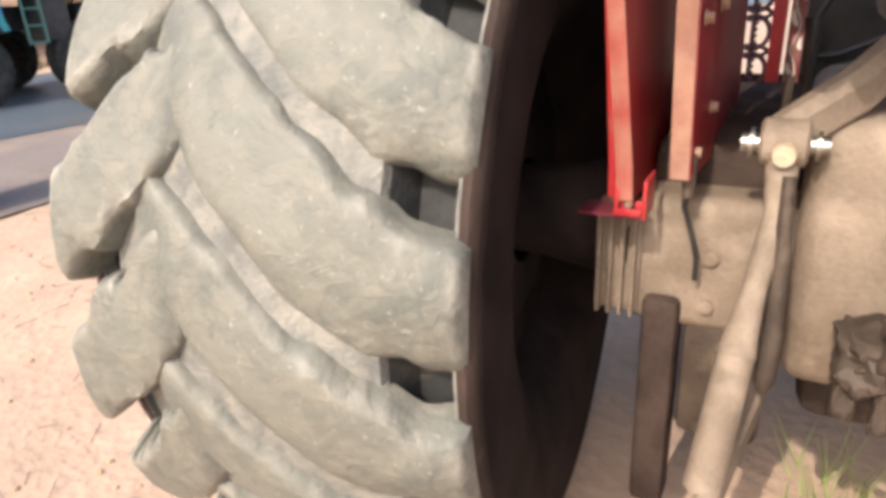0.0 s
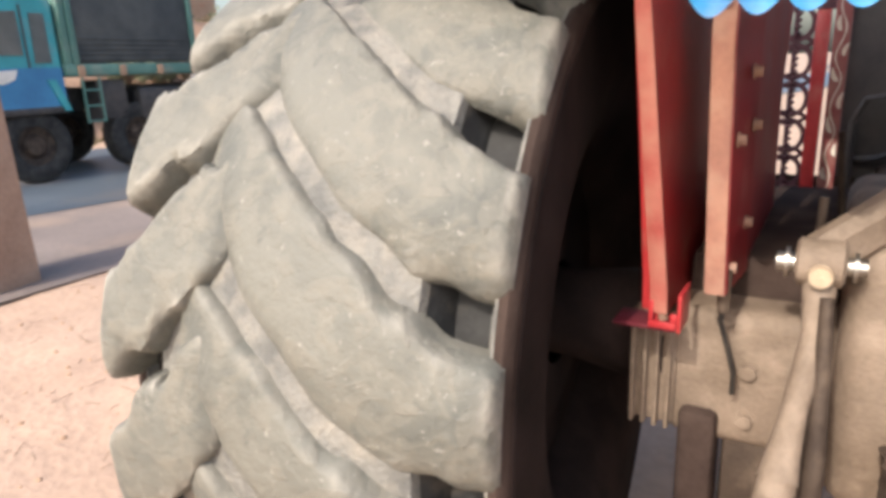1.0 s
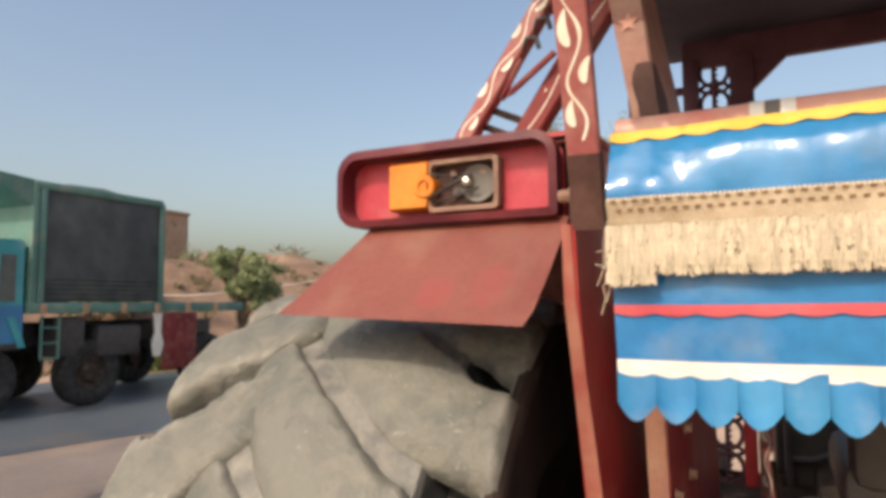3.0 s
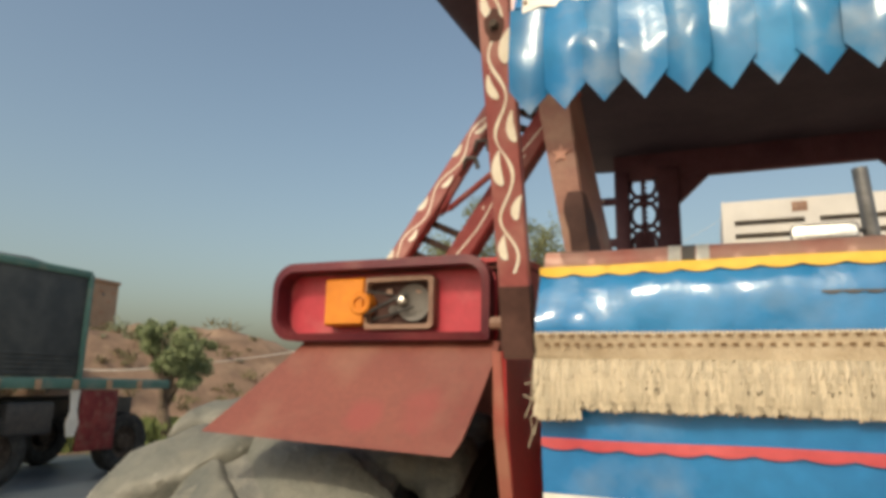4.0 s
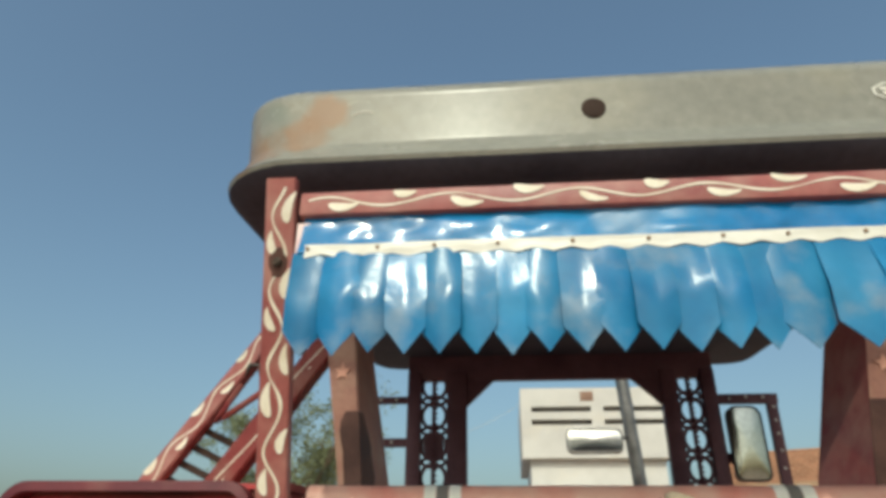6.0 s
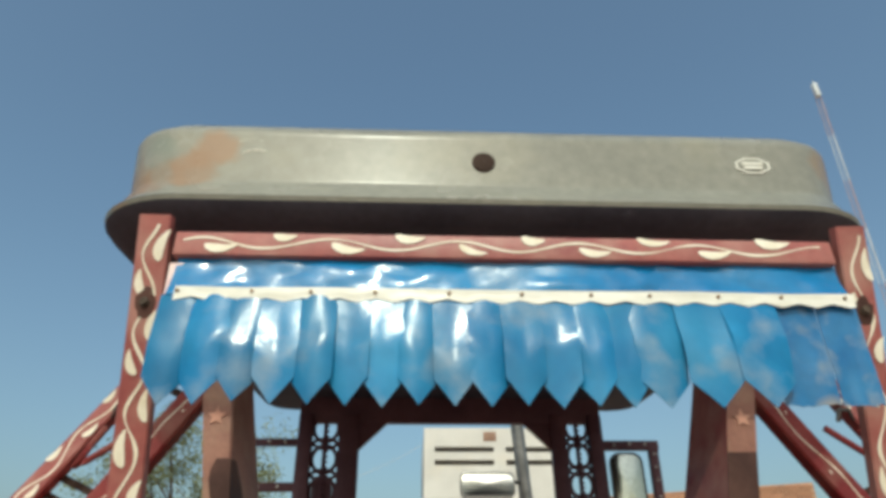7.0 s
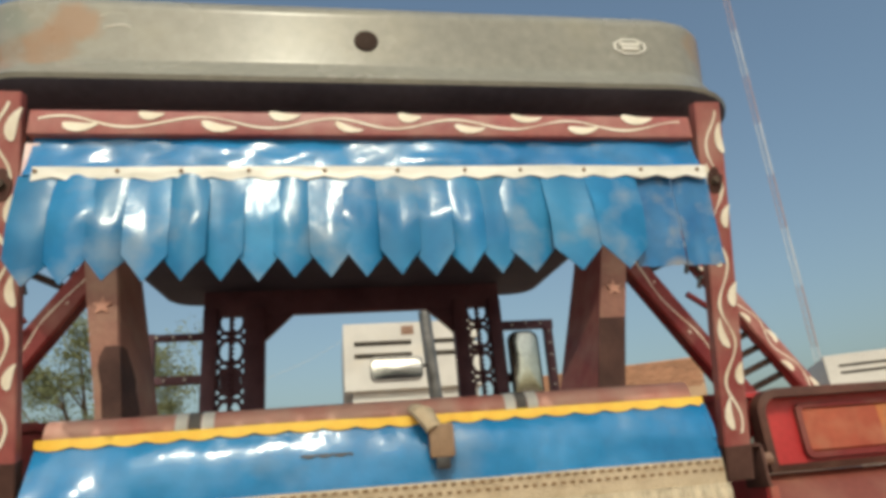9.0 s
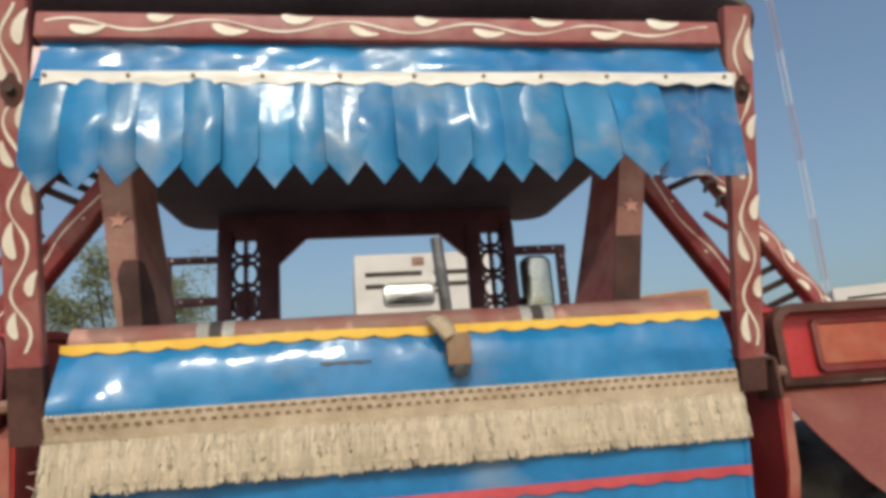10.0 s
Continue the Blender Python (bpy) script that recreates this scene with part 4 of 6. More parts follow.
def rear_wheel(sx):
    c = (sx * TYRE_X, AXLE_Y, AXLE_Z)
    # tread body, with shoulders cut by a channel between the bars; the outer shoulder is narrowed to fit the camera's
    # view
    half = [(-0.312, 0.700), (-0.294, 0.655), (-0.236, 0.662), (-0.217, 0.738), (-0.11, 0.766), (0, 0.773)]
    prof = half + [(-a if abs(a) < 0.25 else -a - 0.015, r) for a, r in half[-2::-1]]
    inside = [(0.25, 0.60), (-0.25, 0.60)]
    bm = lathe(bmesh.new(), [(sx * a, r) for a, r in prof + inside], c, "x", 96, True)
    tyre = part("rear_tyre", bm, M["rubber_mid"], tractor, "large dusty grey tractor tyre with worn chevron tread", angle=60)
    for side in (-1, 1):
        wide = -0.025 if side * sx > 0 else 0.0
        wall = [(side * (a + wide), r) for a, r in ((0.20, 0.37), (0.255, 0.39), (0.30, 0.45), (0.325, 0.53), (0.328, 0.60), (0.322, 0.65), (0.336, 0.680), (0.335, 0.704), (0.326, 0.714), (0.3125, 0.710), (0.300, 0.66), (0.29, 0.60), (0.26, 0.45))]
        # paler ring paints the light on the lip's inner face
        lip = [(side * (a + wide), r) for a, r in ((0.3035, 0.640), (0.3105, 0.640), (0.3122, 0.7095), (0.3085, 0.7105))]
        part("shoulder_lip", lathe(bmesh.new(), lip, c, "x", 96, True), M["rubber_mid"], tyre, "paler shoulder lip for its lit inner face")
        part("sidewall", lathe(bmesh.new(), wall, c, "x", 96, True), M["sidewall"], tyre, "dark brownish rubber sidewall", angle=60)
    pitch = 2 * math.pi / 18
    for side in (-1, 1):
        for k in range(18):
            m = Matrix.Translation(c) @ Matrix.Rotation(-k * pitch - radians(8.1 if side * sx < 0 else 18.0), 4, 'X')
            link("tread_bar", LUGS[(side, k % 3, -0.15 if side * sx < 0 else 0.075)], M["rubber"], tyre, "", m)
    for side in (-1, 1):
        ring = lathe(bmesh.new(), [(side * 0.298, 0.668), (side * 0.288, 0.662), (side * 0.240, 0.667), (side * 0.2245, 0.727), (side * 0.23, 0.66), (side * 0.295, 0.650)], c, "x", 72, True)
        part("shoulder_channel", ring, M["rubber_dark"], tyre, "dark rubber ring between the tread bars")
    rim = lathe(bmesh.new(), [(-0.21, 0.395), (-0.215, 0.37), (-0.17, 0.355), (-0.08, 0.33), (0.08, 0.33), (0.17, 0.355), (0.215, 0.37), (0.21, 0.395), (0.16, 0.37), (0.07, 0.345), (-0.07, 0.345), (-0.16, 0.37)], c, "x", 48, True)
    part("rim", rim, M["rubber_shaded"], tyre, "dark steel rim")
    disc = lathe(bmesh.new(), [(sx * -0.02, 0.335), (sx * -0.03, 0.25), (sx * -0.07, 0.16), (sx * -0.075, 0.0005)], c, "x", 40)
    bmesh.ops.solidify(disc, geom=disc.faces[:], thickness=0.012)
    # plate added to fill the wheel with painted shade
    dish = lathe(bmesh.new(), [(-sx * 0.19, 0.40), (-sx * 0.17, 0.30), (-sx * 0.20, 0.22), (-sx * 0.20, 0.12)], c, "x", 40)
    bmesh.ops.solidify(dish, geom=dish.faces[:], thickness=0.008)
    part("drum_plate", dish, M["rubber_shaded"], tyre, "dark plate added for the shade inside the wheel")
    part("wheel_disc", disc, M["rubber_shaded"], tyre, "dark steel wheel disc")
    # inner sidewall bead ring, its shade painted in black
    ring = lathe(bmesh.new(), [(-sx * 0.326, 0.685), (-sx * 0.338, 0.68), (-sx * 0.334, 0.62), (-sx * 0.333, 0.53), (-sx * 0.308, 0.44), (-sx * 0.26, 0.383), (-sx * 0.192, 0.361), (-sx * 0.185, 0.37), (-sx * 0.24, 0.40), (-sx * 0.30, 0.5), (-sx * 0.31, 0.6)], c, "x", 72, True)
    part("inner_sidewall", ring, M["rubber_shaded"], tyre, "inner sidewall, blackened for shade")
    # the left wheel is turned about its inner shoulder to fit the camera's view
    pivot = Vector((sx * (TYRE_X - 0.335), AXLE_Y - 0.70, AXLE_Z))
    tyre.matrix_basis = Matrix.Translation(pivot) @ Matrix.Rotation(sx * radians(-TOE_FIT if sx < 0 else 0.0), 4, 'Z') @ Matrix.Translation(-pivot) @ tyre.matrix_basis


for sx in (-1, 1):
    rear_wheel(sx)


def fender(sx):
    X = lambda v: sx * v
    def bx(a, b):
        return (min(X(a), X(b)), max(X(a), X(b)))
    # top sheet over the wheel, with a turned-down outer lip
    path = [(1.352, 1.632), (1.42, 1.642), (1.6, 1.652), (1.8, 1.652), (1.98, 1.625), (2.14, 1.56), (2.28, 1.44), (2.38, 1.28), (2.43, 1.1)]
    bm = bmesh.new()
    rows = [[(X(x), y, z - (0.02 if x > 1.03 else 0)) for x in (0.585, 0.61, 0.8, 1.0, 1.025, 1.035)] for y, z in path]
    grid_sheet(bm, rows, 0.008, (0, 0, -1))
    f = part("fender", bm, M["red"], tractor, "red sheet-metal rear fender with a lamp box", angle=40)
    # inner side plate
    poly = [(1.352, 1.632), (1.352, 1.50), (1.30, 1.47), (1.315, 1.35), (1.37, 1.18), (1.43, 0.98), (1.485, 0.78), (1.497, 0.69), (2.05, 0.69), (2.30, 0.80), (2.43, 1.1), (2.38, 1.28), (2.28, 1.44), (2.14, 1.56), (1.98, 1.625), (1.8, 1.652), (1.6, 1.652), (1.42, 1.642)]
    part("side_plate", sheet(bmesh.new(), poly, 0.006, "yz", X(0.572) if sx > 0 else X(0.578)), M["red" if sx < 0 else "deep_red"], f, "red inner side plate", smooth=False)
    # sheet added to darken the underside as if shaded
    rows = [[(X(x), y + 0.004, z - 0.014) for x in (0.572, 0.8, 1.024)] for y, z in path[:-1]]
    part("liner", grid_sheet(bmesh.new(), rows, 0.004, (0, 0, -1)), M["liner"], f, "dark sheet painting the shade under the fender")
    # sheet added to darken the arch's inner side as if shaded
    inner = [(1.375, 1.60), (1.375, 1.50), (1.345, 1.45), (1.36, 1.34), (1.41, 1.18), (1.47, 0.98), (1.525, 0.78), (1.54, 0.71), (2.03, 0.71), (2.27, 0.82), (2.38, 1.1), (2.33, 1.27), (2.23, 1.42), (2.1, 1.53), (1.96, 1.59), (1.6, 1.615)]
    part("liner", sheet(bmesh.new(), inner, 0.004, "yz", X(0.580) if sx > 0 else X(0.584)), M["liner"], f, "dark sheet painting the shade inside the fender", smooth=False)
    # rear flange along the slanting edge
    edge = [(1.345, 1.49), (1.30, 1.47), (1.315, 1.35), (1.37, 1.18), (1.43, 0.98), (1.485, 0.78), (1.490, 0.722)]
    bm = bmesh.new()
    widths = ((0.578, 0.592), (0.575, 0.594), (0.571, 0.594), (0.565, 0.592), (0.558, 0.586), (0.556, 0.583))
    rows = [[(X(a), y - 0.004, z), (X((a + b) / 2), y - 0.006, z), (X(b), y - 0.004, z)] for (y, z), (a, b) in zip(edge[1:], widths)]
    grid_sheet(bm, rows, 0.006, (0, 1, 0))
    part("flange", bm, M["red_dusty"], f, "dust-faded red flange")
    # the darker maroon paints the shadow lying on this plate
    part("foot_plate", new_box(*bx(0.5415, 0.65), 1.486, 1.56, 0.689, 0.695, 0.001), M["rim_maroon"], f, "thin red plate, darkened for the shadow on it")
    lip = [[(X(0.5935 - 0.006 * q), y + 0.004, z), (X(0.597 + 0.004 * q), y + 0.010, z)] for (y, z), q in zip(edge[2:], (0.1, 0.4, 0.7, 1, 1.05))]
    part("inner_lip", grid_sheet(bmesh.new(), lip, 0.003, (0, 1, 0)), M["red"], f, "glossy red inner lip")
    # open foot bracket: two cheeks, a bottom strip, a notch between them
    bm = bmesh.new()
    box(bm, *bx(0.532, 0.538), 1.482, 1.56, 0.69, 0.760, 0.002)
    box(bm, *bx(0.5385, 0.586), 1.480, 1.487, 0.6955, 0.708, 0.002)
    box(bm, *bx(0.5385, 0.550), 1.4805, 1.4865, 0.7082, 0.724, 0.002)
    box(bm, *bx(0.578, 0.586), 1.4805, 1.4865, 0.7082, 0.745, 0.002)
    part("foot_bracket", bm, M["red"], f, "red open foot bracket")
    part("bolt", bolt(bmesh.new(), (X(0.563), 1.492, 0.7145), 0.006, 0.008, "y", -1), M["rust"], f, "rusty bolt")
    # the lamp box: a rounded rim, a recessed panel
    out = rounded(0.606, 1.036, 1.490, 1.634, [0.006, 0.045, 0.045, 0.045])
    inn = rounded(0.618, 1.022, 1.503, 1.618, [0.004, 0.035, 0.035, 0.03])
    bm = bmesh.new()
    loops = [[(X(x), 1.352, z) for x, z in out], [(X(x), 1.322, z) for x, z in out], [(X(x * 0.995 + 0.004), 1.318, z) for x, z in inn], [(X(x), 1.366, z) for x, z in inn]]
    rings(bm, loops, True, False)
    part("lamp_box_rim", bm, M["rim_maroon" if sx < 0 else "rim_shaded"], f, "dark red pressed rim of the lamp box" if sx < 0 else "brown pressed rim of the lamp box, darkened for shade", angle=50)
    part("lamp_panel", sheet(bmesh.new(), [(X(x), z) for x, z in out], 0.008, "xz", 1.362 if sx < 0 else 1.346), M["pink_red" if sx < 0 else "red"], f, "pinkish red recessed lamp panel" if sx < 0 else "bright red recessed lamp panel")
    # hanging flap
    rows = []
    for i in range(9):
        t = i / 8
        y = 1.342 - 0.142 * t + 0.006 * math.sin(t * 3.1)
        z = 1.489 - 0.172 * t
        a, b = 0.592 + (0.024 if sx < 0 else 0.056) * t, 0.972 + 0.098 * t
        if i == 8:
            a += 0.006
        rows.append([(X(a + (b - a) * k / 10), y + 0.002 * wob(k * 0.5, t * 3), z + 0.016 * (k / 10) * t) for k in range(11)])
    part("mud_flap", grid_sheet(bmesh.new(), rows, 0.004, (0, 1, 0)), M["flap_red"], f, "dusty red sheet-metal mud flap")
    # shelf bolt bracket beside the lamp box
    bm = new_box(*bx(0.545, 0.575), 1.285, 1.35, 1.535, 1.541, 0.001)
    box(bm, *bx(0.569, 0.575), 1.285, 1.35, 1.47, 1.541, 0.001)
    part("bracket", bm, M["grime"], f, "dark bolt bracket")
    part("bolt", bolt(bmesh.new(), (X(0.575), 1.305, 1.515), 0.010, 0.022, "x", sx), M["rust"], f, "rusty bolt")
    return f


def broken_lamp(f):
    """The left lamp: amber half still on, the clear half broken open."""
    box_a = bmesh.new()
    pr = [[(x, y, z) for x, z in rounded(-0.927 + d, -0.845 - d * 0.4, 1.517 + d, 1.603 - d, 0.004, 3)] for y, d in ((1.366, 0.0), (1.335, 0.0), (1.329, 0.004))]
    rings(box_a, pr)
    lens = part("indicator_lens", box_a, M["amber"], f, "amber indicator lens")
    part("lens_boss", lathe(bmesh.new(), [(0.004, 0.0005), (0.004, 0.0095), (-0.010, 0.0115), (-0.010, 0.018), (-0.007, 0.021), (0.02, 0.021)], (-0.851, 1.335, 1.556), "y", 20), M["amber"], f, "amber lens boss")
    part("boss_hole", lathe(bmesh.new(), [(0.0, 0.0005), (0.0, 0.0092), (0.003, 0.0092)], (-0.851, 1.335, 1.556), "y", 16), M["grime"], f, "dark screw hole")
    o, i = rounded(-0.848, -0.712, 1.511, 1.604, 0.010, 4), rounded(-0.842, -0.721, 1.519, 1.596, 0.007, 4)
    bm = bmesh.new()
    rings(bm, [[(x, 1.366, z) for x, z in o], [(x, 1.336, z) for x, z in o], [(x, 1.336, z) for x, z in i], [(x, 1.366, z) for x, z in i]], True, False)
    part("lamp_frame", bm, M["rust"], f, "empty tan lamp frame")
    part("lamp_back", sheet(bmesh.new(), i, 0.003, "xz", 1.357), M["grime"], f, "dark lamp back plate")
    bm = lathe(bmesh.new(), [(-0.003, 0.033), (0.005, 0.026), (0.010, 0.014), (0.011, 0.0005)], (-0.752, 1.344, 1.557), "y", 20)
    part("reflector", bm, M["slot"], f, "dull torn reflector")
    for k, (x, z, r) in enumerate(((-0.795, 1.545, 0.016), (-0.745, 1.582, 0.013), (-0.738, 1.54, 0.012), (-0.805, 1.578, 0.011))):
        shard = [(x + r * (0.6 + 0.5 * wob(k, q)) * math.cos(q * 1.05), z + r * (0.6 + 0.5 * wob(k + 4, q)) * math.sin(q * 1.05)) for q in range(6)]
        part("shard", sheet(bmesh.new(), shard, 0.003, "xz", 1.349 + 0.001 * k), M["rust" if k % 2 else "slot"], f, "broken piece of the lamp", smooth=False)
    bm = tube(bmesh.new(), [(-0.845, 1.334, 1.535), (-0.815, 1.33, 1.548), (-0.78, 1.335, 1.565), (-0.765, 1.345, 1.573)], 0.0035, 6)
    tube(bm, [(-0.84, 1.338, 1.578), (-0.80, 1.33, 1.572), (-0.775, 1.345, 1.566)], 0.0022, 6)
    tube(bm, [(-0.83, 1.338, 1.528), (-0.79, 1.333, 1.535), (-0.75, 1.342, 1.55)], 0.0025, 6)
    part("lamp_wire", bm, M["wire"], f)
    bm = lathe(bmesh.new(), [(-0.016, 0.0005), (-0.014, 0.006), (-0.006, 0.009), (0.006, 0.006)], (-0.772, 1.345, 1.56), "y", 12)
    part("bulb", bm, M["chrome"], f, "small dead bulb")


def whole_lamp(f):
    """The right lamp: red and amber lenses in a dark frame."""
    o, i = rounded(0.692, 0.955, 1.51, 1.606, 0.014, 4), rounded(0.702, 0.945, 1.52, 1.597, 0.01, 4)
    bm = bmesh.new()
    rings(bm, [[(x, 1.366, z) for x, z in o], [(x, 1.336, z) for x, z in o], [(x, 1.336, z) for x, z in i], [(x, 1.366, z) for x, z in i]], True, False)
    part("lamp_frame", bm, M["maroon"], f, "dark red lamp frame")
    bm = bmesh.new()
    rings(bm, [[(x, y, z) for x, z in rounded(0.702 + d, 0.86, 1.52 + d, 1.597 - d, 0.004, 3)] for y, d in ((1.366, 0), (1.343, 0), (1.339, 0.004))])
    part("tail_lens", bm, M["lens_red"], f, "dusty red tail-lamp lens")
    bm = bmesh.new()
    rings(bm, [[(x, y, z) for x, z in rounded(0.86, 0.945 - d, 1.52 + d, 1.597 - d, 0.004, 3)] for y, d in ((1.366, 0), (1.343, 0), (1.339, 0.004))])
    part("indicator_lens", bm, M["amber_dusty"], f, "amber indicator lens")


left_fender, right_fender = fender(-1), fender(1)
right_fender.location = (0.05, 0, -0.028)
broken_lamp(left_fender)
whole_lamp(right_fender)


def vine(name, parent, origin, along, across, out, length, width, waves, seed=0, leaf=1.0):
    """A painted wavy stem with leaves, lying on a face: along its length, across its width, a hair proud of it."""
    o, a, c, n = Vector(origin), Vector(along).normalized(), Vector(across).normalized(), Vector(out).normalized() * 0.0012
    bm = bmesh.new()
    rng = random.Random(seed)
    N = int(waves * 18)
    top, bot = [], []
    ph = rng.uniform(0, 1)
    for i in range(N + 1):
        t = i / N
        y = width * (0.24 + 0.06 * wob(t * 5, seed + 7)) * math.sin(2 * math.pi * waves * t + ph + 0.7 * wob(t * 4, seed)) + 0.05 * width * wob(t * 9, seed)
        th = width * (0.045 + 0.04 * wob(t * 14, seed + 3))
        top.append(bm.verts.new(o + a * (t * length) + c * (y + th) + n))
        bot.append(bm.verts.new(o + a * (t * length) + c * (y - th) + n))
    for i in range(N):
        bm.faces.new((top[i], top[i + 1], bot[i + 1], bot[i]))
    for k in range(int(waves * 2)):
        t = (k + 0.75 - ph / math.pi) / (waves * 2)
        if not 0.03 < t < 0.97:
            continue
        s = 1 if k % 2 else -1
        L, W = width * rng.uniform(0.75, 1.15) * leaf, width * rng.uniform(0.11, 0.16) * leaf
        base = o + a * (t * length) + c * (s * width * 0.27) + n * 1.4
        tilt = s * rng.uniform(-0.1, 0.35)
        pts = []
        for j in range(14):
            q = 2 * math.pi * j / 14
            u, v = math.cos(q), math.sin(q)
            v *= 1 - 0.45 * u
            pu, pv = u * L / 2, v * W
            pv += 0.12 * L * u * u
            pts.append(bm.verts.new(base + a * (pu * math.cos(tilt) - pv * math.sin(tilt)) + c * (pu * math.sin(tilt) + pv * math.cos(tilt))))
        bm.faces.new(pts)
    return part(name, bm, M["vine"], parent, "", smooth=False)


# roof posts and the beam between them
def roof_post(sx):
    top, low = Vector((-0.534 if sx < 0 else 0.540, 1.091, 2.055)), Vector((-0.541 if sx < 0 else 0.561, 1.276, 1.47))
    bm = bar(bmesh.new(), [low, top], 0.047, 0.020, (0, 1, 0), 0.1)
    p = part("roof_post", bm, M["post_red"], tractor, "red steel post with a cream painted vine", angle=30)
    d = (top - low).normalized()
    foot = 0.10 if sx < 0 else 0.045
    side = Vector((1, 0, 0))
    out = side.cross(d).normalized()
    if out.y > 0:
        out = -out
    vine("painted_vine", p, low + out * 0.010 + d * (foot + 0.02), d, side, out, (top - low).length - 0.035 - foot, 0.047, 4.1, 5 + sx, 1.05)
    bm = bmesh.new()
    bar(bm, [low + d * -0.01, low + d * foot], 0.0485, 0.0235, (0, 1, 0), 0.06)
    part("post_socket", bm, M["grime"], p, "dark lower end of the post")
    spot = low + d * ((1.928 - low.z) / d.z) + out * 0.0103
    knot = [spot + side * (r * 0.9 * math.cos(a)) + d * (r * 1.4 * math.sin(a)) for a, r in [(2 * math.pi * k / 18, 0.0165 + 0.006 * wob(k * 0.7, sx)) for k in range(18)]]
    bm = bmesh.new()
    rings(bm, [knot, [spot + (q - spot) * 0.94 + out * 0.0016 for q in knot]])
    part("burn_mark", bm, M["grime"], p, "dark greasy spot round a bolt")
    part("bolt", bolt(bmesh.new(), tuple(spot), 0.006, 0.008, "y", -1), M["oily"], p)
    return p


for sx in (-1, 1):
    roof_post(sx)
beam = part("roof_beam", new_box(-0.504, 0.510, 1.097, 1.142, 1.993, 2.033, 0.003), M["post_red"], tractor, "red cross beam with a cream painted vine")
vine("painted_vine", beam, (-0.49, 1.097, 2.013), (1, 0, 0), (0, 0, 1), (0, -1, 0), 0.98, 0.036, 5.2, 12, 1.35)


def side_stay(sx):
    """The slanting double rail with black rungs between roof post and fender."""
    y, out = 1.64, (0.0 if sx < 0 else 0.045)
    a0, a1 = Vector((sx * (0.995 + out), y, 1.60)), Vector((sx * (0.673 + out * 1.4), y + 0.01, 2.08))
    b0, b1 = Vector((sx * (0.857 + out * 0.6), y + 0.03, 1.60)), Vector((sx * (0.535 + out), y + 0.04, 2.08))
    s = part("side_stay", bar(bmesh.new(), [a0, a1], 0.040, 0.040, (0, 1, 0), 0.1), M["post_red"], tractor, "red slanting stay with a cream vine and black rungs")
    d = (a1 - a0).normalized()
    side = d.cross(Vector((0, 1, 0))).normalized()
    vine("painted_vine", s, a0 + Vector((0, -0.020, 0)), d, side, (0, -1, 0), (a1 - a0).length, 0.040, 4.0, 20 + sx, 1.1)
    part("inner_rail", bar(bmesh.new(), [b0, b1], 0.055, 0.045, (0, 1, 0), 0.1), M["maroon"], s, "maroon inner rail")
    for t in (0.18, 0.25, 0.32, 0.39, 0.82, 0.88, 0.94):
        part("rung", bar(bmesh.new(), [a0.lerp(a1, t) + Vector((0, 0.01, 0.0)), b0.lerp(b1, t - 0.10)], 0.010, 0.015, (0, 0, 1), 0.1), M["matt_dark"], s, "black flat rung")
    for t in (0.62, 0.70):
        h0 = a0.lerp(a1, t) + Vector((-sx * 0.02, -0.012, 0.0))
        part("hook", tube(bmesh.new(), [h0, h0 + Vector((-sx * 0.012, -0.006, 0.022)), h0 + Vector((-sx * 0.034, -0.006, 0.020)), h0 + Vector((-sx * 0.040, -0.004, -0.004))], 0.0055, 8), M["black"], s, "small black hook")
    o2 = out * 1.2
    brace = [(0.775, 1.875), (0.80, 1.835), (0.822, 1.792), (0.80, 1.806), (0.745, 1.845), (0.70, 1.878)]
    part("brace", tube(bmesh.new(), [(sx * (x + o2), y - 0.012, z) for x, z in brace], 0.0075, 8), M["maroon"], s, "thin bent maroon brace")
    bd = (b1 - b0).normalized()
    vine("painted_line", s, b0 + Vector((0, -0.0228, 0)), bd, bd.cross(Vector((0, 1, 0))).normalized(), (0, -1, 0), (b1 - b0).length, 0.03, 2.0, 40 + sx, 0.35)


for sx in (-1, 1):
    side_stay(sx)


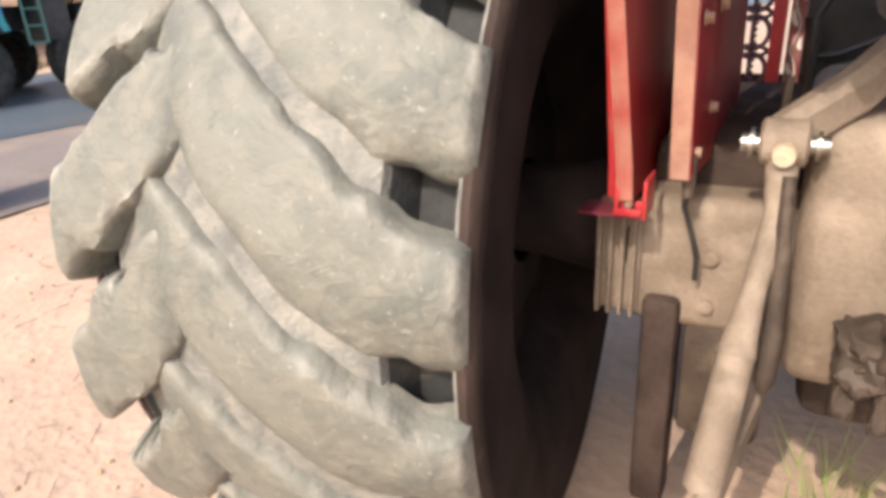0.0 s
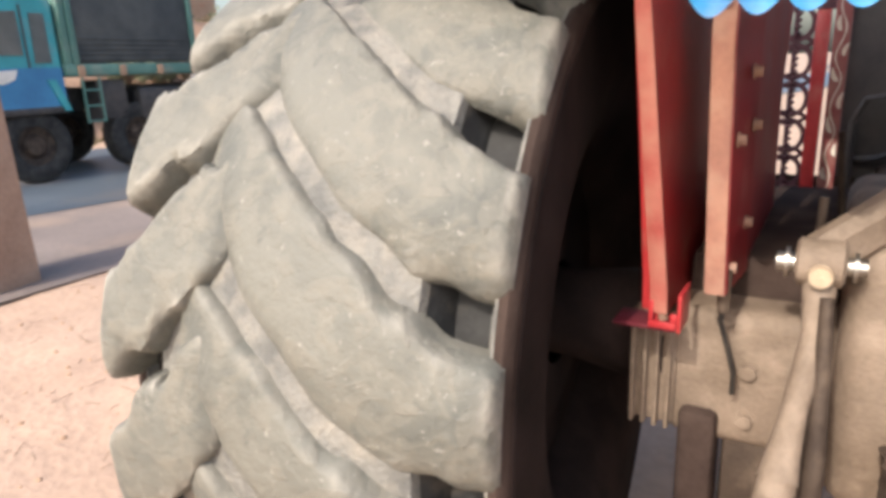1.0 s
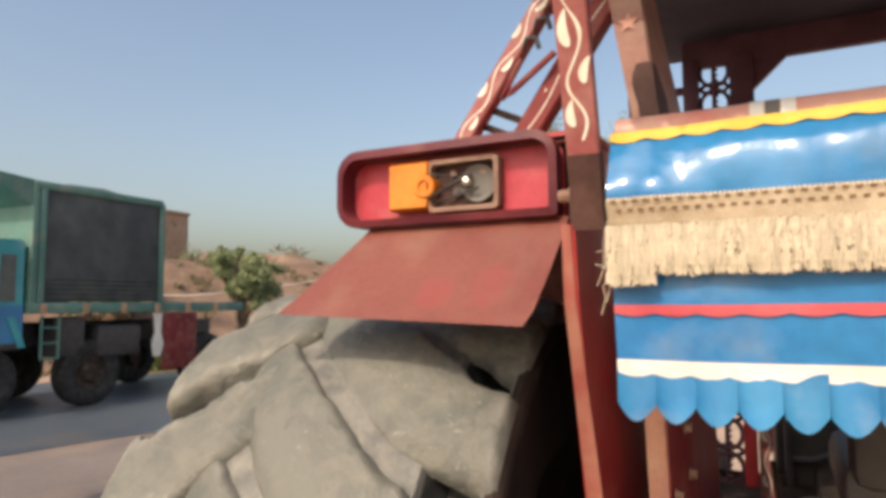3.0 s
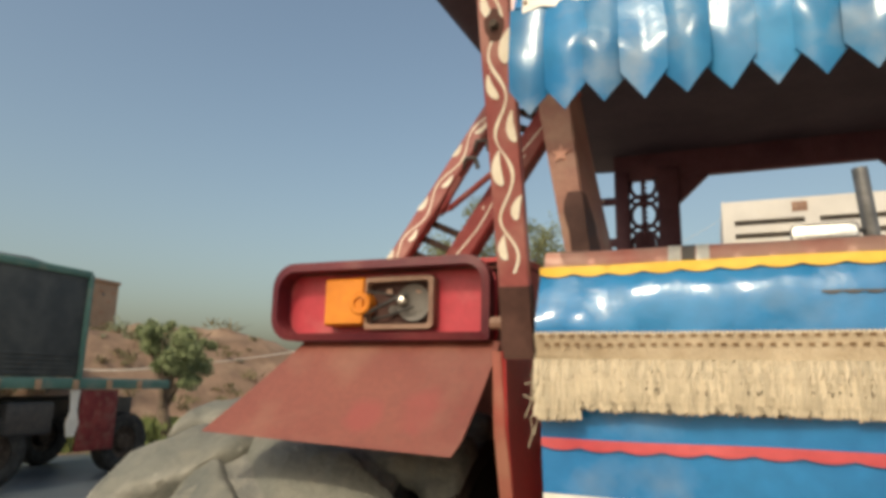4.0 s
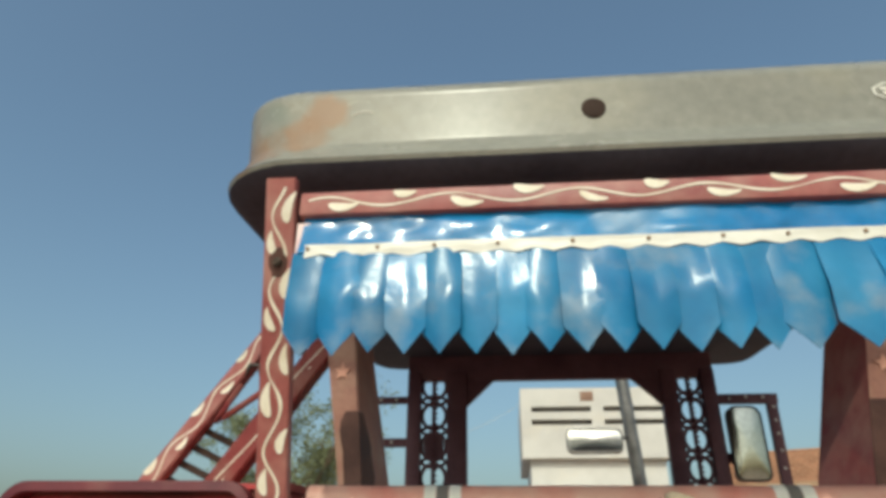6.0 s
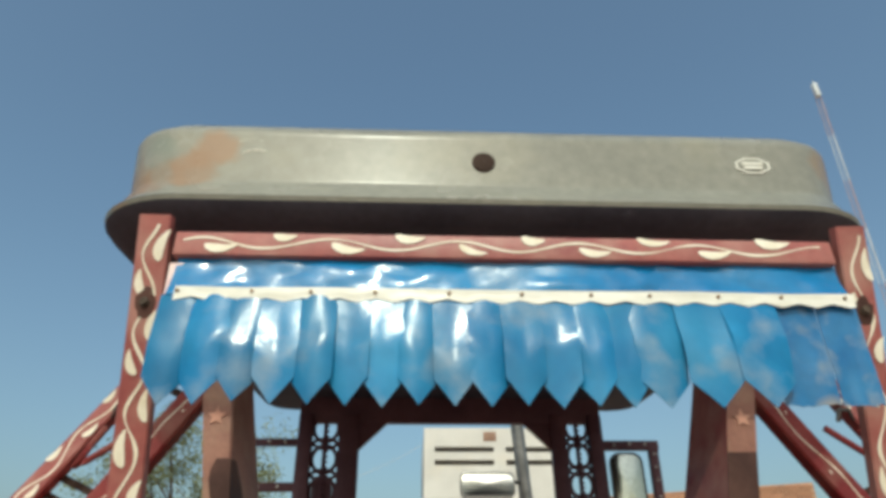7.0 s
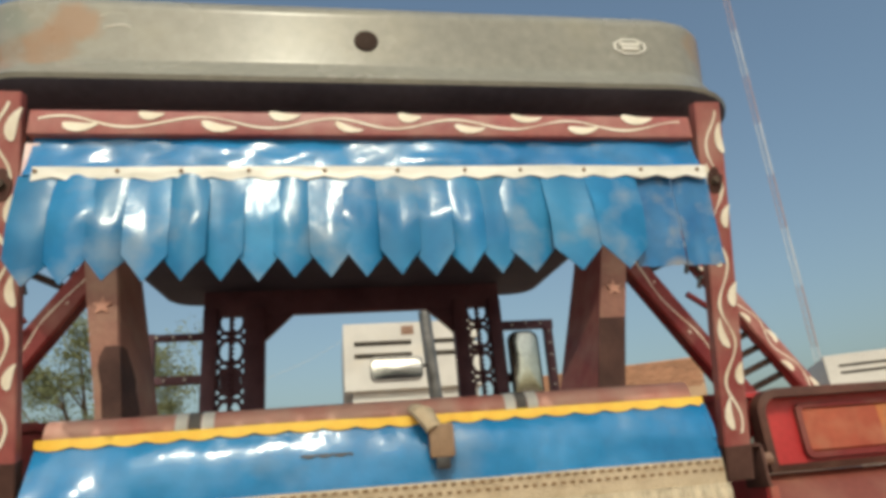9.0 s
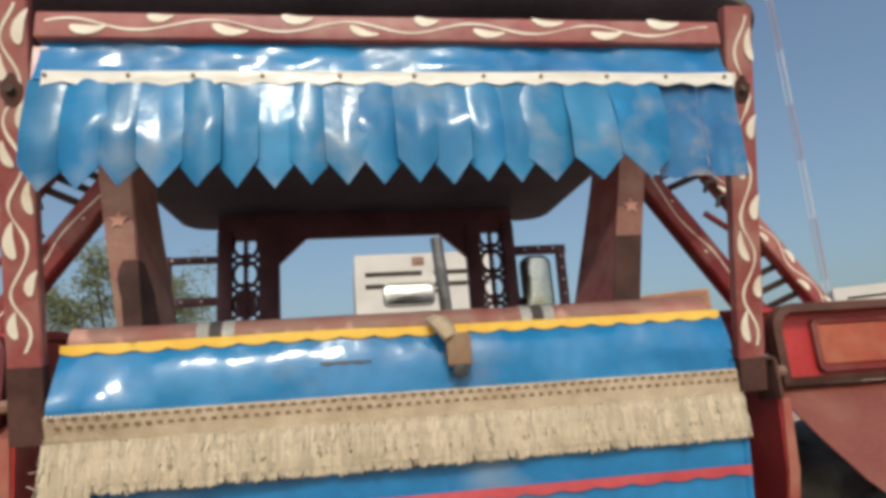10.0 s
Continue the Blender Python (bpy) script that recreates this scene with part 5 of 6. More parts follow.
# safety-frame posts behind the seat
def safety_post(sx):
    """Leans out towards its top; rear face, then an inner side that runs back."""
    if sx < 0:
        up = [(1.55, 0.490, 1.545, 1.72, 0.034, 0.019, 0.019), (1.68, 0.5045, 1.553, 1.72, 0.028, 0.0215, 0.0215), (1.825, 0.525, 1.556, 1.72, 0.018, 0.026, 0.026), (1.97, 0.545, 1.56, 1.72, 0.008, 0.030, 0.030), (2.16, 0.571, 1.565, 1.71, 0.004, 0.032, 0.032)]
    else:
        up = [(1.55, 0.470, 1.545, 1.74, 0.03, 0.028, 0.028), (1.68, 0.495, 1.553, 1.74, 0.024, 0.030, 0.030), (1.81, 0.521, 1.556, 1.74, 0.014, 0.030, 0.030), (1.97, 0.556, 1.56, 1.74, 0.005, 0.030, 0.030), (2.16, 0.597, 1.565, 1.72, 0.003, 0.030, 0.030)]
    lv = [(0.76, 0.486, 1.512, 1.66, 0.012, 0.015, 0.015), (1.18, 0.502, 1.527, 1.70, 0.02, 0.0165, 0.0165), (1.42, 0.501, 1.537, 1.71, 0.03, 0.0175, 0.0175)] + up
    bm = bmesh.new()
    rings(bm, [[(sx * (x + o), y0, z), (sx * (x - n), y0, z), (sx * (x - n - q), y1, z), (sx * (x + o), y1, z)] for z, x, y0, y1, q, o, n in lv])
    p = part("safety_post", bm, M["post_red"], tractor, "maroon safety-frame post with a rusty rear face", smooth=False)
    face = lambda a, b: [[(sx * (x + o + 0.0004), y0 - 0.003, z), (sx * (x - n - 0.0004), y0 - 0.003, z)] for z, x, y0, y1, q, o, n in lv[a:b]]
    part("rusty_face", grid_sheet(bmesh.new(), face(5 if sx > 0 else 3, 8), 0.002, (0, 1, 0)), M["brown_worn"], p, "worn brown upper face", smooth=False)
    if sx > 0:
        part("greasy_face", grid_sheet(bmesh.new(), face(3, 6), 0.002, (0, 1, 0)), M["grime"], p, "dark greasy middle face", smooth=False)
    else:
        # worn paint on the inner side, and grease that runs round the corner
        def level(z):
            a, b = next((a, b) for a, b in zip(lv, lv[1:]) if a[0] <= z <= b[0])
            f = (z - a[0]) / (b[0] - a[0])
            return [u + (v - u) * f for u, v in zip(a, b)]
        zs = [1.56 + 0.59 * k / 30 for k in range(31)]
        side = lambda z, f, d: (lambda v: (-(v[1] - v[6] - v[4] * f) + d, v[2] + (v[3] - v[2]) * f, z))(level(z))
        part("worn_side", grid_sheet(bmesh.new(), [[side(z, f, 0.0022) for f in (0.02, 0.5, 0.98)] for z in zs], 0.0015, (-1, 0, 0)), M["brown_worn"], p, "worn pinkish brown inner side", smooth=False)
        low = [z for z in zs if z < 1.80]
        reach = lambda z: (0.40 + 0.25 * max(0, (1.66 - z) / 0.1) ** 2 + 0.07 * wob(z * 30)) * min(1, max(0.12, (1.82 - z) / 0.09)) ** 0.7
        part("greasy_patch", grid_sheet(bmesh.new(), [[side(z, reach(z) * f, 0.0045) for f in (0.0, 0.5, 1.0)] for z in low], 0.0015, (-1, 0, 0)), M["grime"], p, "dark grease with a ragged edge", smooth=False)
        rear = lambda z, f: (lambda v: (-(v[1] + v[5]) + (v[5] + v[6] + 0.004) * f, v[2] - 0.0055, z))(level(z))
        part("greasy_patch", grid_sheet(bmesh.new(), [[rear(z, 0.26 + 0.09 * wob(z * 26, 3.0) + 0.3 * max(0, (z - 1.77) / 0.03) ** 2), rear(z, 1.0)] for z in low], 0.0015, (0, 1, 0)), M["grime"], p, "dark grease with a ragged edge", smooth=False)
    part("rusty_face", grid_sheet(bmesh.new(), face(0, 3), 0.002, (0, 1, 0)), M["rust_post"], p, "tan dusty lower face", smooth=False)
    for y, z in ((1.545, 1.015), (1.545, 0.80), (1.64, 0.86), (1.65, 1.03), (1.62, 1.12)):
        part("bolt", bolt(bmesh.new(), (sx * (0.474 - 0.10 * (y - 1.53)), y, z), 0.009, 0.014, "x", -sx), M["rust"], p, "dusty hexagon bolt")
    wall = [[(sx * (x - n - 0.0022), y0 + 0.004, z), (sx * (x - n - q - 0.0022), y1, z), (sx * (x - n - q - 0.002), 2.20, z - 0.10)] for z, x, y0, y1, q, o, n in lv[:3]]
    part("inner_panel", grid_sheet(bmesh.new(), wall, 0.003, (sx, 0, 0)), M["deep_red"], p, "deep red inner panel", smooth=False)
    star = []
    for k in range(10):
        a, r = 2 * math.pi * k / 10, (0.020 if k % 2 == 0 else 0.009)
        star.append((sx * (0.532 if sx < 0 else 0.536) + r * math.sin(a), 1.878 + r * math.cos(a)))
    part("painted_star", sheet(bmesh.new(), star, 0.0015, "xz", 1.5505), M["star"], p, "faded painted star", smooth=False)
    return p


for sx in (-1, 1):
    safety_post(sx)


# ---- canopy roof ----
def slope(y):
    """The roof rises towards its front."""
    return 0.109 * (y - 1.23)


def roof_ring(hw, y0, y1, r, z, n=8):
    """An outline of the roof at one height; it widens a little towards the front."""
    return [(x * (1 + 0.055 * (y - 1.23)) + 0.02 * (y - 1.23), y, z + slope(y)) for x, y in rounded(-hw - 0.01, hw + 0.01, y0, y1, [r, r, 0.10, 0.10], n)]


bm = bmesh.new()
levels = [(0.757, 1.232, 3.265, 0.19, 2.182), (0.760, 1.228, 3.27, 0.19, 2.191), (0.752, 1.236, 3.26, 0.19, 2.203), (0.742, 1.247, 3.25, 0.17, 2.212), (0.735, 1.255, 3.24, 0.16, 2.220), (0.730, 1.261, 3.235, 0.14, 2.228),
          (0.7240, 1.2700, 3.231, 0.13, 2.238), (0.7225, 1.2728, 3.23, 0.13, 2.247), (0.7223, 1.2732, 3.23, 0.13, 2.253), (0.7262, 1.2682, 3.225, 0.12, 2.356), (0.7262, 1.2680, 3.225, 0.12, 2.362), (0.7235, 1.2712, 3.22, 0.12, 2.374), (0.706, 1.288, 3.20, 0.12, 2.393), (0.67, 1.33, 3.16, 0.12, 2.405), (0.30, 1.65, 2.85, 0.1, 2.40)]
rings(bm, [roof_ring(*lv) for lv in levels], True, False)
roof = part("canopy_roof", bm, M["roof"], tractor, "grey fibreglass canopy roof with a rounded rim", angle=50)
roof.location.x = 0.008
bm = bmesh.new()
bm.faces.new([bm.verts.new(p) for p in roof_ring(0.302, 1.648, 2.852, 0.1, 2.401)])
part("roof_crown", bm, M["roof"], roof, "flat roof crown")
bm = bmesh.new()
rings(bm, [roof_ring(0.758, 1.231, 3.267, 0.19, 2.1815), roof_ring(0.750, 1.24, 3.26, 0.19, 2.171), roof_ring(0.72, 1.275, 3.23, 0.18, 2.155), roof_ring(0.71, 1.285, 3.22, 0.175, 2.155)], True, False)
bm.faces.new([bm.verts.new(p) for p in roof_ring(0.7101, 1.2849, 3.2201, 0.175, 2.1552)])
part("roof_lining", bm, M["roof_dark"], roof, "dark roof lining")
part("roof_hole", lathe(bmesh.new(), [(-0.002, 0.0005), (-0.002, 0.021), (0.0, 0.0235), (0.006, 0.0235)], (-0.018, 1.2698, 2.307), "y", 24), M["matt_dark"], roof, "round dark drain hole")
bm = bmesh.new()
ex, ez = 0.527, 2.312
ob_, ib_ = [(ex + 0.038 * math.cos(a), ez + 0.021 * math.sin(a)) for a in [2 * math.pi * k / 8 + 0.39 for k in range(8)]], [(ex + 0.033 * math.cos(a), ez + 0.017 * math.sin(a)) for a in [2 * math.pi * k / 8 + 0.39 for k in range(8)]]
rings(bm, [[(x, 1.2688, z) for x, z in ob_], [(x, 1.2688, z) for x, z in ib_]], True, False)
box(bm, ex - 0.022, ex + 0.022, 1.2685, 1.2715, ez + 0.002, ez + 0.009)
box(bm, ex - 0.019, ex + 0.019, 1.2675, 1.2715, ez - 0.009, ez - 0.002)
part("emblem", bm, M["white_vinyl"], roof, "white outlined emblem", smooth=False)
bm = bmesh.new()
for x0, z0 in ((-0.50, 2.345), (-0.49, 2.318)):
    pts = [(x0 + 0.04 * t, 1.2690, z0 + 0.008 * math.sin(t * 2.4)) for t in (0, 0.3, 0.6, 0.9, 1.1)]
    tube(bm, [(x, y + 0.0016, z) for x, y, z in pts], 0.0022, 6)
part("scratch", bm, M["white_vinyl"], roof, "pale scratches")


# ---- front frame with pierced columns ----
FY = 2.39


def hoop(bm, cx, cz, rx, rz, t, d, a0=0.0, a1=2 * math.pi, n=24):
    """An arc of an ellipse cut from plate: t wide, d thick."""
    whole = a1 - a0 > 6.2
    an = [a0 + (a1 - a0) * k / n for k in range(n if whole else n + 1)]
    ring = [[(cx + (rx + o) * math.cos(a), FY + y, cz + (rz + o) * math.sin(a)) for o, y in ((t / 2, -d), (-t / 2, -d), (-t / 2, d), (t / 2, d))] for a in an]
    rings(bm, ring + ([ring[0]] if whole else []), True, False)


def lattice(bm, x0, x1, z0, z1, filled=-1):
    """A chain of rings with a beaded rod in each and flat pointed eyes between them, cut from plate."""
    w, cx = x1 - x0, (x0 + x1) / 2
    n = round((z1 - z0) / (w * 1.16))
    step = (z1 - z0) / n
    for k in range(n):
        cz = z1 - (k + 0.5) * step + 0.004
        hoop(bm, cx, cz, w * 0.46, step * 0.44, 0.012, 0.003)
        if k == filled:
            hoop(bm, cx, cz, w * 0.12, step * 0.20, 0.042, 0.0025)
        pts = [(cx + 0.0022 * (-1) ** q, FY, cz + step * 0.42 * (q / 5 - 1)) for q in range(11)]
        tube(bm, pts, [0.0055 if q % 2 else 0.010 for q in range(11)], 6)
        for sg in (-1, 1):
            hoop(bm, cx, cz - step / 2 - sg * step * 0.26, w * 0.62, step * 0.42, 0.0105, 0.0022, sg * math.pi / 2 - 0.9, sg * math.pi / 2 + 0.9, 12)
    return bm


front = part("front_frame", new_box(-0.513, 0.455, FY - 0.012, FY + 0.02, 2.047, 2.15, 0.003), M["frame"], tractor, "dark maroon windscreen frame with pierced columns")
for sx, xo, la, lb, xi in ((-1, -0.513, -0.469, -0.385, -0.322), (1, 0.455, 0.413, 0.336, 0.290)):
    a, b = sorted((xo, la))
    part("column_bar", new_box(a, b, FY - 0.02, FY + 0.02, 0.80, 2.072, 0.003), M["frame"], front)
    a, b = sorted((lb, xi))
    # one bar in two colours: dark for the shaded top, red for the lit foot
    part("column_bar", new_box(a, b, FY - 0.02, FY + 0.02, 1.30, 2.072, 0.003), M["frame"], front)
    a, b = (a, b - 0.03) if sx < 0 else (a, b)
    part("column_foot", new_box(a, b, FY - 0.021, FY + 0.021, 0.62, 1.30, 0.003), M["red"], front, "lower part of the column, brighter red where it is lit")
    part("lattice", lattice(bmesh.new(), min(la, lb), max(la, lb), 0.84, 2.072, 2 if sx < 0 else -1), M["frame"], front, "pierced lattice of rings")
    s = 1 if sx < 0 else -1
    part("gusset", sheet(bmesh.new(), [(xi, 1.962), (xi, 2.048), (xi + s * 0.09, 2.048)], 0.02, "xz", FY - 0.01), M["frame"], front, smooth=False)
# plate added to keep the gap below the lattice dark
part("kick_plate", new_box(-0.513, -0.26, FY + 0.03, FY + 0.05, 0.60, 0.875, 0.003), M["matt_dark"], front, "dark plate added to close off the ground below the lattice")
for pts in ([(-0.275, 2.42, 0.80), (-0.28, 2.40, 1.02), (-0.255, 2.38, 1.08), (-0.20, 2.36, 1.09), (-0.12, 2.35, 1.05)], [(-0.29, 2.44, 0.92), (-0.22, 2.40, 0.93), (-0.14, 2.36, 0.97), (-0.06, 2.34, 0.96)], [(-0.25, 2.3, 0.72), (-0.21, 2.28, 0.86), (-0.13, 2.28, 0.88)]):
    part("pipe", tube(bmesh.new(), pts, 0.009, 8), M["black"], front, "dark bent pipe")
# mirror brackets
bm = bmesh.new()
bar(bm, [(0.455, FY, 1.977), (0.634, FY, 1.977)], 0.02, 0.030, (0, 0, 1))
bar(bm, [(0.616, FY, 1.985), (0.610, FY, 1.60)], 0.030, 0.022, (0, 1, 0))
bar(bm, [(0.455, FY, 1.80), (0.50, FY, 1.80)], 0.015, 0.03, (0, 0, 1))
part("mirror_bracket", bm, M["frame"], front, "dark bracket with pale rivets")
bm = bmesh.new()
bar(bm, [(-0.513, FY, 1.985), (-0.672, FY, 1.985)], 0.02, 0.022, (0, 0, 1))
bar(bm, [(-0.513, FY, 1.851), (-0.66, FY, 1.851)], 0.02, 0.026, (0, 0, 1))
bar(bm, [(-0.665, FY, 1.997), (-0.655, FY, 1.60)], 0.02, 0.028, (0, 1, 0))
part("mirror_bracket", bm, M["frame"], front, "dark bracket with pale rivets")
for x, z in ((0.49, 1.977), (0.54, 1.982), (0.59, 1.980), (0.616, 1.95), (0.615, 1.91), (0.6145, 1.87), (0.614, 1.82), (0.613, 1.77), (-0.55, 1.985), (-0.60, 1.985), (-0.65, 1.985), (-0.56, 1.851), (-0.62, 1.851)):
    part("rivet", lathe(bmesh.new(), [(0, 0.0045), (-0.003, 0.0035), (-0.004, 0.0003)], (x, FY - 0.0105, z), "y", 8), M["white_vinyl"], front)
bm = bmesh.new()
o = rounded(0.464, 0.566, 1.730, 1.948, [0.02, 0.02, 0.03, 0.03], 6)
rings(bm, [[(x, FY - 0.02, z) for x, z in o], [(x, FY - 0.035, z) for x, z in o], [(0.515 + (x - 0.515) * 0.90, FY - 0.037, 1.839 + (z - 1.839) * 0.95) for x, z in o]], True, False)
part("wing_mirror", bm, M["black"], front, "black wing-mirror shell")
g = [(0.515 + (x - 0.515) * 0.91, 1.839 + (z - 1.839) * 0.955) for x, z in o]
bm = bmesh.new()
rings(bm, [[(0.515 + (x - 0.515) * q, FY - 0.0345 - 0.005 * (1 - q * q), 1.839 + (z - 1.839) * q) for x, z in g] for q in (1.0, 0.85, 0.7, 0.5, 0.3, 0.1)], True, False)
bm.verts.ensure_lookup_table()
bm.faces.new(bm.verts[-len(g):])
part("mirror_glass", bm, M["wing_glass"], front, "bulging mirror glass")
part("shell_back", sheet(bmesh.new(), o, 0.006, "xz", FY - 0.022), M["black"], front)
PY = 3.90  # the exhaust pipe rises from the hood; a long mirror hangs on it
o = rounded(0.115, 0.405, 2.085, 2.220, 0.034, 5)
bm = bmesh.new()
rings(bm, [[(x, PY - 0.05, z) for x, z in o], [(x, PY - 0.075, z) for x, z in o], [(0.26 + (x - 0.26) * 0.95, PY - 0.078, 2.152 + (z - 2.152) * 0.9) for x, z in o]], True, False)
im = part("inside_mirror", bm, M["pipe"], tractor, "long grey-rimmed mirror hung on a pipe")
bm = bmesh.new()
rings(bm, [[(0.26 + (x - 0.26) * 0.95 * q, PY - 0.077 - 0.003 * (1 - q * q), 2.152 + (z - 2.152) * 0.9 * q) for x, z in o] for q in (1.0, 0.85, 0.7, 0.5, 0.3, 0.1)], True, False)
bm.verts.ensure_lookup_table()
bm.faces.new(bm.verts[-len(o):])
bmesh.ops.rotate(bm, verts=bm.verts, cent=(0.26, PY - 0.077, 2.152), matrix=Matrix.Rotation(radians(-11.8), 3, 'X'))
part("mirror_glass", bm, M["mirror"], im, "mirror glass")
part("mirror_arm", tube(bmesh.new(), [(0.40, PY - 0.05, 2.17), (0.46, PY + 0.01, 2.175)], 0.010, 8), M["black"], im)
part("exhaust_pipe", tube(bmesh.new(), [(0.50, PY, 1.20), (0.48, PY, 1.95), (0.445, PY, 2.49)], 0.036, 16), M["pipe"], tractor, "dark grey upright exhaust pipe")


# the frame stands forward of the seat, by the dashboard, and is larger than drawn above
GROW = Matrix.Translation((0.057, -0.1235, -0.394)) @ Matrix.Scale(1.286, 4)
for ob in [front] + list(front.children):
    ob.data.transform(GROW)
    ob.data.update()


# ---- axle housing, lift arms, hood and seat ----
hs = part("axle_housing", new_box(-0.575, 0.575, 1.60, 1.95, 0.43, 0.70, 0.03, seg=3), M["casting"], tractor, "dusty beige rear axle housing")
for sx in (-1, 1):
    for k in range(4):
        x = sx * (0.562 + 0.0225 * k)
        part("rib", new_box(min(x, x + sx * 0.009), max(x, x + sx * 0.009), 1.575, 1.62, 0.45, 0.675, 0.003), M["casting"], hs)
    part("rib_block", new_box(min(sx * 0.556, sx * 0.645), max(sx * 0.556, sx * 0.645), 1.592, 1.66, 0.455, 0.68, 0.006), M["casting"], hs, "ribbed beige block")
    part("trumpet", lathe(bmesh.new(), [(sx * 0.58, 0.15), (sx * 0.66, 0.12), (sx * 0.80, 0.10), (sx * 0.96, 0.10)], (0, AXLE_Y, AXLE_Z), "x", 24), M["rubber_shaded"], hs, "dark axle trumpet")
    for z in (0.592, 0.493):
        part("bolt", bolt(bmesh.new(), (sx * 0.43, 1.602, z), 0.014, 0.016, "y", -1), M["casting"], hs, "dusty hexagon bolt")
part("gear_case", new_box(-0.30, 0.30, 1.55, 2.3, 0.38, 0.86, 0.05, seg=4), M["casting"], hs, "beige gearbox casting")
part("lower_case", new_box(-0.47, -0.31, 1.61, 1.9, 0.18, 0.46, 0.02), M["oily"], hs, "oily lower casting")
part("lower_case", new_box(0.31, 0.47, 1.61, 1.9, 0.18, 0.46, 0.02), M["oily"], hs, "oily lower casting")
part("lug", new_box(-0.545, -0.475, 1.57, 1.66, 0.0, 0.50, 0.015), M["matt_dark"], hs, "dark greasy lug")
part("belly", new_box(-0.25, 0.25, 1.7, 2.5, 0.22, 0.42, 0.04), M["oily"], hs, "oily belly casting")
for sx in (-1, 1):
    pin = Vector((sx * 0.336, 1.528, 0.818))
    arm = [Vector((sx * 0.13, 1.80, 0.97)), Vector((sx * 0.19, 1.68, 0.955)), Vector((sx * 0.25, 1.59, 0.90)), Vector((sx * 0.336, 1.545, 0.835))]
    la = part("lift_arm", bar(bmesh.new(), arm, 0.055, 0.075, (0, 0, 1), 0.3), M["casting"], tractor, "dusty forged lift arm")
    part("fork", lathe(bmesh.new(), [(-0.035, 0.03), (-0.03, 0.038), (0.03, 0.038), (0.035, 0.03)], (pin.x, pin.y, pin.z + 0.012), "x", 20), M["casting"], la, "forged eye")
    part("pin", tube(bmesh.new(), [pin + Vector((-0.062, 0, 0.008)), pin + Vector((0.062, 0, 0.008))], 0.015, 14), M["steel"], la, "bright steel pin")
    for s in (-1, 1):
        part("washer", lathe(bmesh.new(), [(s * 0.044, 0.0005), (s * 0.044, 0.024), (s * 0.05, 0.024), (s * 0.05, 0.0005)], (pin.x, pin.y, pin.z + 0.008), "x", 18), M["steel"], la, "steel washer")
    part("grease_cap", lathe(bmesh.new(), [(-0.048, 0.0005), (-0.046, 0.016), (-0.036, 0.018), (-0.03, 0.018)], (pin.x + 0.002, pin.y - 0.004, pin.z + 0.0), "y", 20), M["tape"], la, "pale round cap")
    rod = [pin + Vector((0, -0.005, -0.01)), pin + Vector((-sx * 0.004, -0.04, -0.09)), Vector((sx * 0.348, 1.42, 0.62)), Vector((sx * 0.36, 1.36, 0.52)), Vector((sx * 0.378, 1.28, 0.33))]
    lr = part("lift_rod", tube(bmesh.new(), rod, [0.026, 0.020, 0.019, 0.028, 0.030], 16), M["casting"], tractor, "dusty lift rod with a turnbuckle")
    part("rod_collar", tube(bmesh.new(), [Vector((sx * 0.3535, 1.40, 0.585)), Vector((sx * 0.359, 1.365, 0.53))], [0.021, 0.030], 12), M["casting"], lr, "worn pale collar")
    # dark handle beside the rod, doubling as the rod's shaded side
    part("crank_handle", tube(bmesh.new(), [Vector((sx * 0.322, 1.475, 0.79)), Vector((sx * 0.318, 1.455, 0.70)), Vector((sx * 0.314, 1.42, 0.55)), Vector((sx * 0.315, 1.40, 0.47)), Vector((sx * 0.315, 1.398, 0.455))], [0.010, 0.012, 0.017, 0.016, 0.007], 12), M["oily"], lr, "dark handle doubling as the lift rod's shaded side")
    part("lower_link", bar(bmesh.new(), [Vector((sx * 0.30, 1.75, 0.42)), Vector((sx * 0.33, 1.45, 0.38)), Vector((sx * 0.385, 1.22, 0.27))], 0.03, 0.06, (0, 0, 1), 0.2), M["casting"], tractor, "dusty brown lower link")
tl = part("top_link_bracket", new_box(-0.09, 0.09, 1.46, 1.58, 0.52, 0.80, 0.015), M["casting"], tractor, "beige top-link bracket")


def lump(at, size, seed):
    """A greasy, ragged casting: a ball pushed about by noise."""
    bm = bmesh.new()
    bmesh.ops.create_icosphere(bm, subdivisions=4, radius=1.0)
    for v in bm.verts:
        k = 1 + 0.28 * wob(v.co.x * 1.6 + seed, v.co.y * 1.6, v.co.z * 1.6) + 0.14 * wob(v.co.x * 5, v.co.y * 5 + seed, v.co.z * 5)
        p = Vector([max(-0.78, min(0.78, c)) for c in v.co]) * k
        v.co = Vector(at) + Vector((p.x * size[0], p.y * size[1], p.z * size[2]))
    return bm


for at, size, seed in (((-0.172, 1.45, 0.525), (0.065, 0.09, 0.055), 1.0), ((-0.10, 1.42, 0.56), (0.085, 0.09, 0.085), 4.0), ((-0.205, 1.42, 0.47), (0.020, 0.03, 0.055), 7.0), ((-0.155, 1.40, 0.465), (0.018, 0.025, 0.05), 9.0), ((-0.115, 1.40, 0.47), (0.022, 0.03, 0.06), 12.0)):
    part("hitch_casting", lump(at, size, seed), M["oily"], tl, "ragged oily hitch casting")
part("split_pin", tube(bmesh.new(), [(-0.09, 1.36, 0.47), (-0.06, 1.35, 0.475), (-0.045, 1.345, 0.46)], 0.012, 8), M["rust"], tl, "rusty orange pin")
